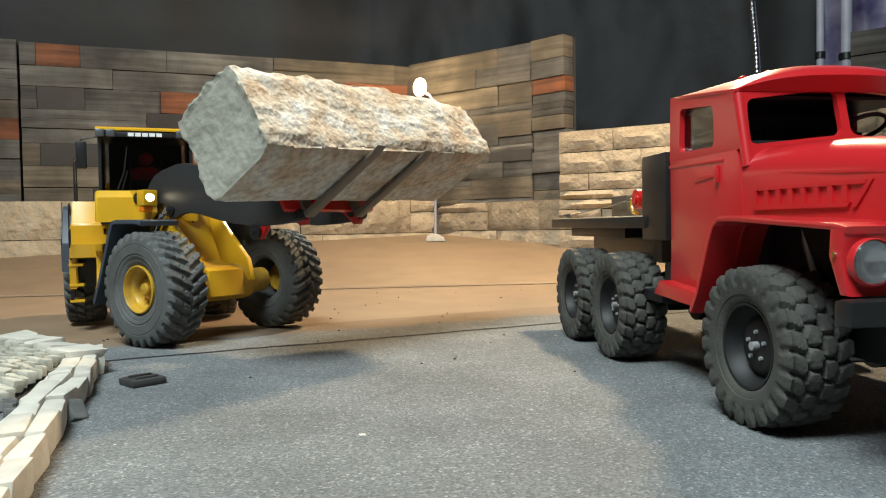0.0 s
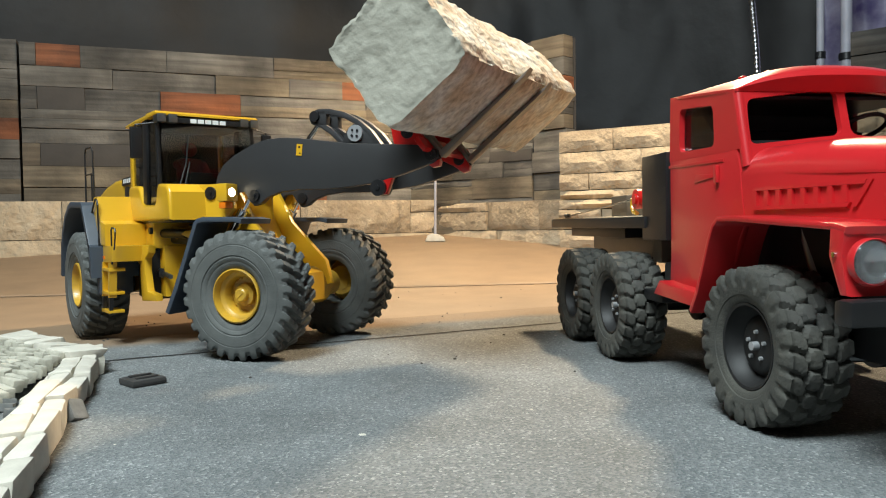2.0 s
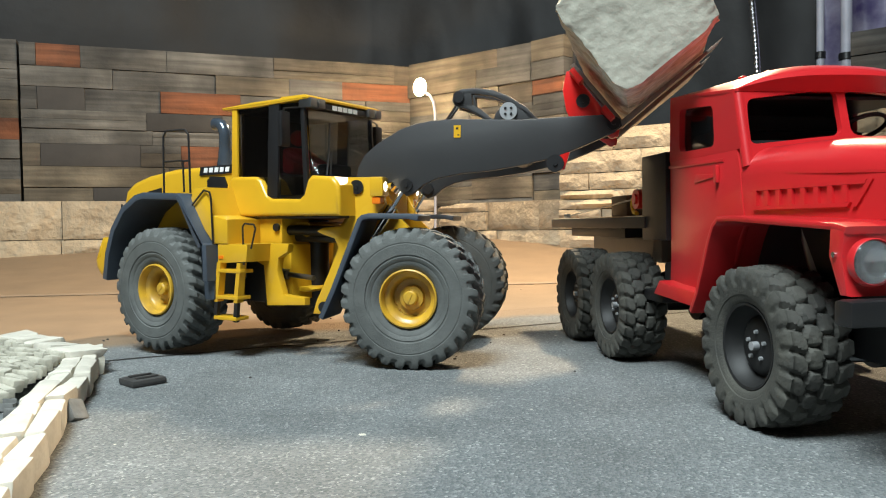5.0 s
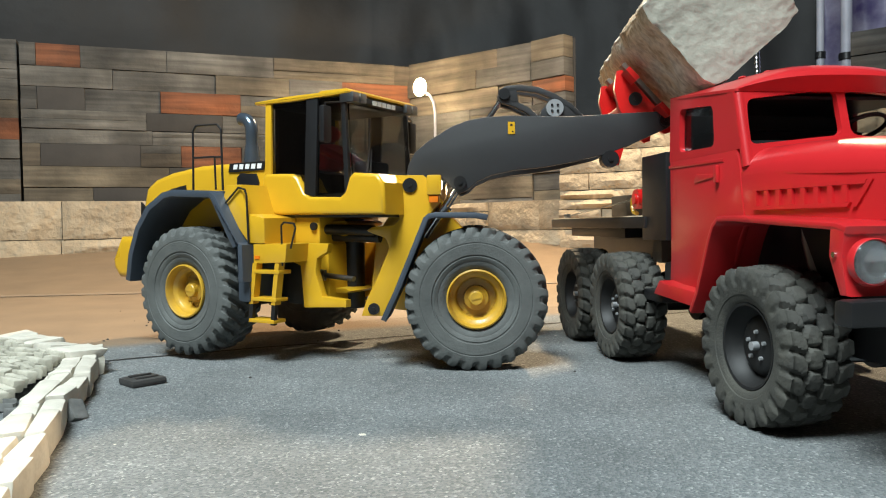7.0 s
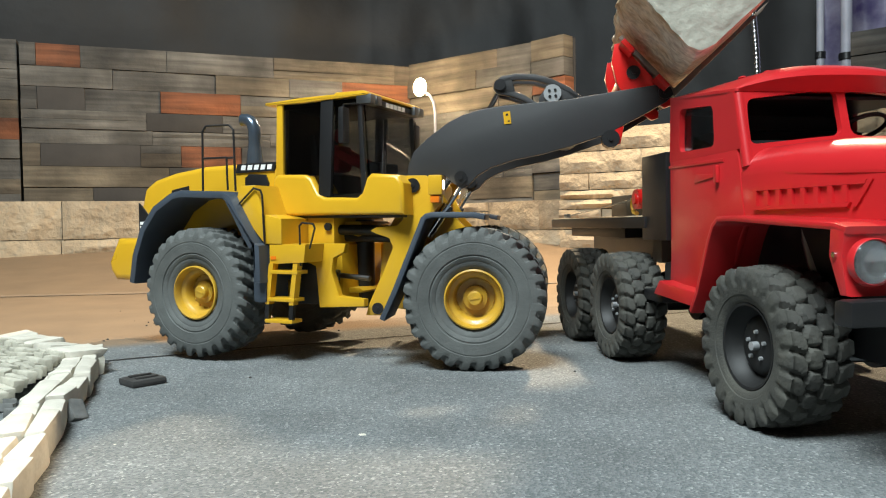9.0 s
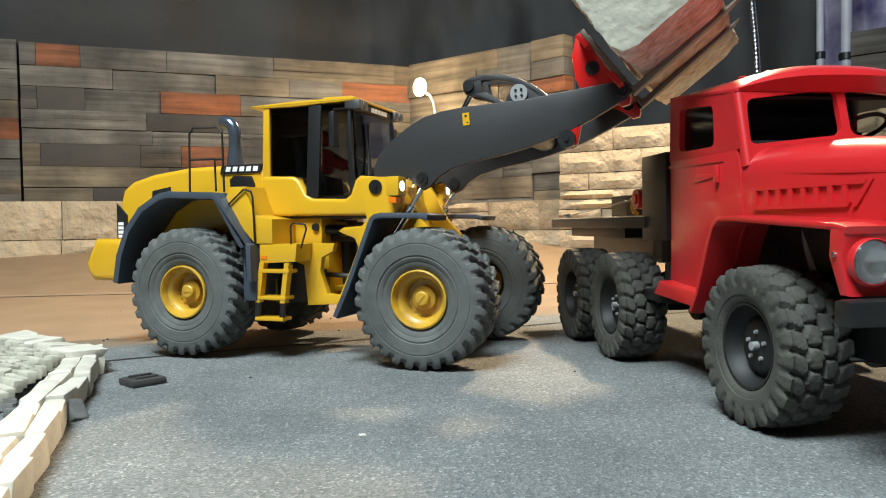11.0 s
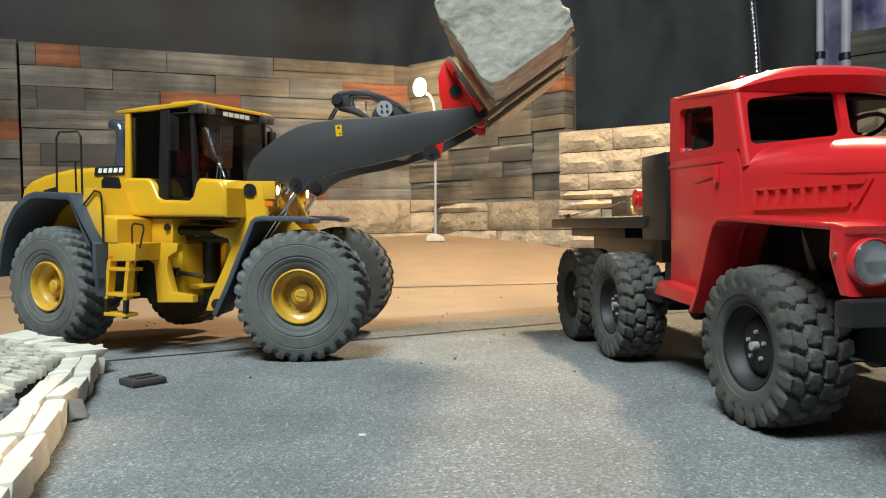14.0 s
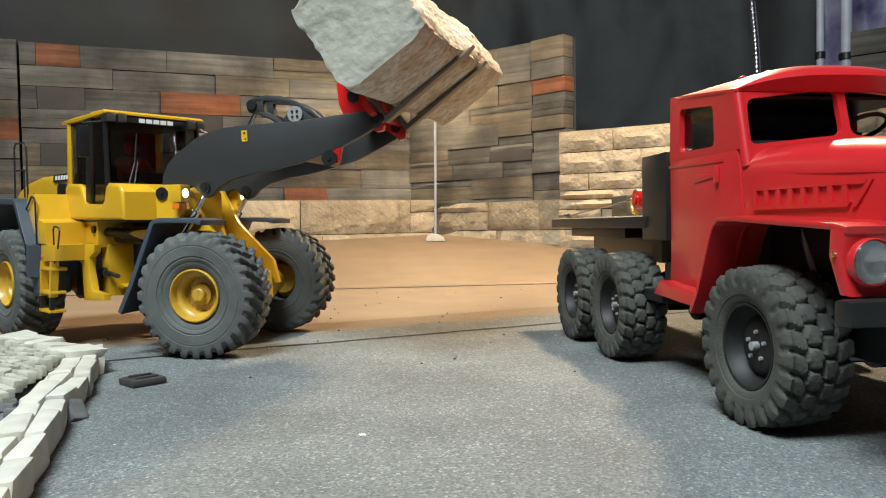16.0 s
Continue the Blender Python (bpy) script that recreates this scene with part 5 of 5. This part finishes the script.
# ---- small black tread plate and crumbs on the mat ----
plate = B()
add_box(plate, (-0.0150, -0.0140, 0), (0.0150, 0.0140, 0.0062), 0.0028)
for y in (-0.009, 0.003):
    add_box(plate, (-0.0095, y, 0.0058), (0.0095, y + 0.0042, 0.0078), 0.0008)
plate = tagged(part("black_plate", plate, mat("dusty_black_plastic", (0.050, 0.048, 0.046), 0.6, var=0.35, scale=90, bump=0.1)), "small black ribbed plastic plate lying on the mat", "plate")
plate.matrix_basis = pose(-0.254, 0.628, 0.0, 0, 0, 47)
rnd = random.Random(11)
crumbs = B()
for i in range(90):
    x, y = rnd.uniform(-0.6, 0.35), rnd.uniform(0.62, 1.6)
    r = rnd.uniform(0.0005, 0.0014)
    bmesh.ops.create_icosphere(crumbs, subdivisions=1, radius=r, matrix=Matrix.Translation((x, y, r * 0.6)) @ Matrix.Diagonal((1.3, 0.9, 0.7, 1)))
tagged(part("crumbs", crumbs, DARK_STONE), "scattered dark crumbs of grit on the floor", "grit", kind="stuff")

flecks = B()
for x, y, r in ((-0.052, 0.463, 0.0022), (0.128, 0.862, 0.0012), (0.02, 0.70, 0.0009), (-0.12, 0.58, 0.0008), (0.06, 0.52, 0.0009), (-0.2, 0.45, 0.0008)):
    bmesh.ops.create_icosphere(flecks, subdivisions=1, radius=r, matrix=Matrix.Translation((x, y, 0.0002)) @ Matrix.Diagonal((1.3, 1, 0.3, 1)))
tagged(part("pale_flecks", flecks, CREAM_MINI), "pale chips of stone dust on the grey mat", "grit", kind="stuff")


# ---- motion: the loader turns, lifts and backs away with its load ----
# seconds, joint x, joint y, rear heading, front heading, boom lift, fork tilt, rear axle's rise on the floor
LOADER_ROWS = [
    (0.0, -0.3818, 0.9751, -68.24, -33.72, -7.84, 6.34, 0),
    (0.5, -0.3515, 0.9401, -62.5, -31.73, -1.65, 4.73, 0),
    (1.0, -0.3292, 0.9115, -58.6, -28.68, 0.45, 3.18, 0),
    (1.5, -0.3086, 0.8876, -55.8, -25.2, 1.96, 2.27, 0),
    (2.0, -0.2821, 0.8678, -52.43, -21.37, 4.03, 1.13, 0),
    (2.5, -0.254, 0.8502, -46.6, -17.61, 6.25, -1.19, 0),
    (3.0, -0.2156, 0.8413, -39.0, -19.28, 5.78, -0.92, 0.0001),
    (3.5, -0.1846, 0.8257, -35.37, -17.39, 7.88, -3.75, 0.0017),
    (4.0, -0.165, 0.815, -33.43, -16.13, 9.49, -6.18, 0.0025),
    (6.5, -0.1044, 0.7737, -30.6, -4.09, 10.17, -0.49, 0.0043),
    (7.0, -0.0956, 0.7693, -29.6, -2.22, 11.13, -1.76, 0.004),
    (7.5, -0.0885, 0.7653, -28.0, -1.51, 13.8, -4.54, 0.0039),
    (8.0, -0.0867, 0.7643, -26.97, -1.42, 16.09, -6.47, 0.0036),
    (8.5, -0.0865, 0.7679, -25.8, -2.73, 16.25, -6.89, 0.0031),
    (9.0, -0.086, 0.7776, -24.5, -8.1, 16.15, -6.8, 0.0028),
    (11.5, -0.1264, 0.8136, -16.52, -20.25, 15.43, -11.37, 0.0026),
    (12.0, -0.1597, 0.8278, -14.56, -19.52, 15.82, -12.56, 0.0022),
    (12.5, -0.1956, 0.8409, -14.93, -17.78, 16.09, -12.88, 0.0028),
    (13.0, -0.2244, 0.8379, -18.91, -11.74, 15.96, -12.64, 0.0048),
    (13.5, -0.2452, 0.831, -24.06, -5.89, 15.64, -12.44, 0.006),
    (14.0, -0.261, 0.8285, -27.39, -3.42, 15.53, -13.28, 0.007),
    (14.5, -0.2766, 0.8335, -31.0, -5.08, 15.48, -14.04, 0.0085),
    (15.0, -0.2994, 0.8403, -35.2, -6.76, 14.96, -13.14, 0.0079),
    (15.5, -0.323, 0.853, -39.0, -9.72, 14.31, -12.27, 0.0062),
    (16.0, -0.3495, 0.8697, -42.5, -12.48, 14.24, -11.33, 0.0045)]
PIVOT, TIP = Vector((0.0601, 0, 0.148)), Vector((0.300, 0, 0.2262))


def motions():
    body, front, arm, forks, stone = [], [], [], [], []
    spins = [[] for _ in WHEELS]
    centers = [Vector((0.1275, -0.082, 0.064)), Vector((0.1275, 0.100, 0.064)), Vector((-0.1275, -0.082, 0.064)), Vector((-0.1275, 0.096, 0.064))]
    turned, before = [0.0] * 4, [None] * 4
    for t, x, y, rear, ahead, lift, tilt, rise in LOADER_ROWS:
        pitch = math.degrees(math.atan(rise / 0.255))
        base = pose(x, y, rise / 2) @ pose(0, 0, 0, 0, 0, rear) @ pose(0, 0, 0, 0, pitch, 0)
        f = pose(0, 0, 0, 0, 0, ahead - rear)
        a = f @ Matrix.Translation(PIVOT) @ pose(0, 0, 0, 0, -(lift - 10.83), 0) @ Matrix.Translation(-PIVOT)
        c = a @ Matrix.Translation(TIP) @ pose(0, 0, 0, 0, -(tilt + 10.83), 0)
        body.append((t, base))
        front.append((t, f))
        arm.append((t, a))
        forks.append((t, c))
        stone.append((t, base @ c))
        for k, p in enumerate(centers):
            m = (f if k < 2 else Matrix()) @ Matrix.Translation(p)
            w = (base @ m).translation
            if before[k] is not None:
                head = radians(ahead if k < 2 else rear)
                d = w - before[k]
                turned[k] += math.degrees((d.x * math.cos(head) + d.y * math.sin(head)) / 0.064)
            before[k] = w
            spins[k].append((t, m @ pose(0, 0, 0, 0, turned[k], 0)))
    walk(LOADER, body)
    walk(FRONT, front)
    walk(BOOM_ARM, arm)
    walk(FORKS, forks)
    walk(STONE, stone)
    for wheel, rows in zip(WHEELS, spins):
        walk(wheel, rows)


motions()
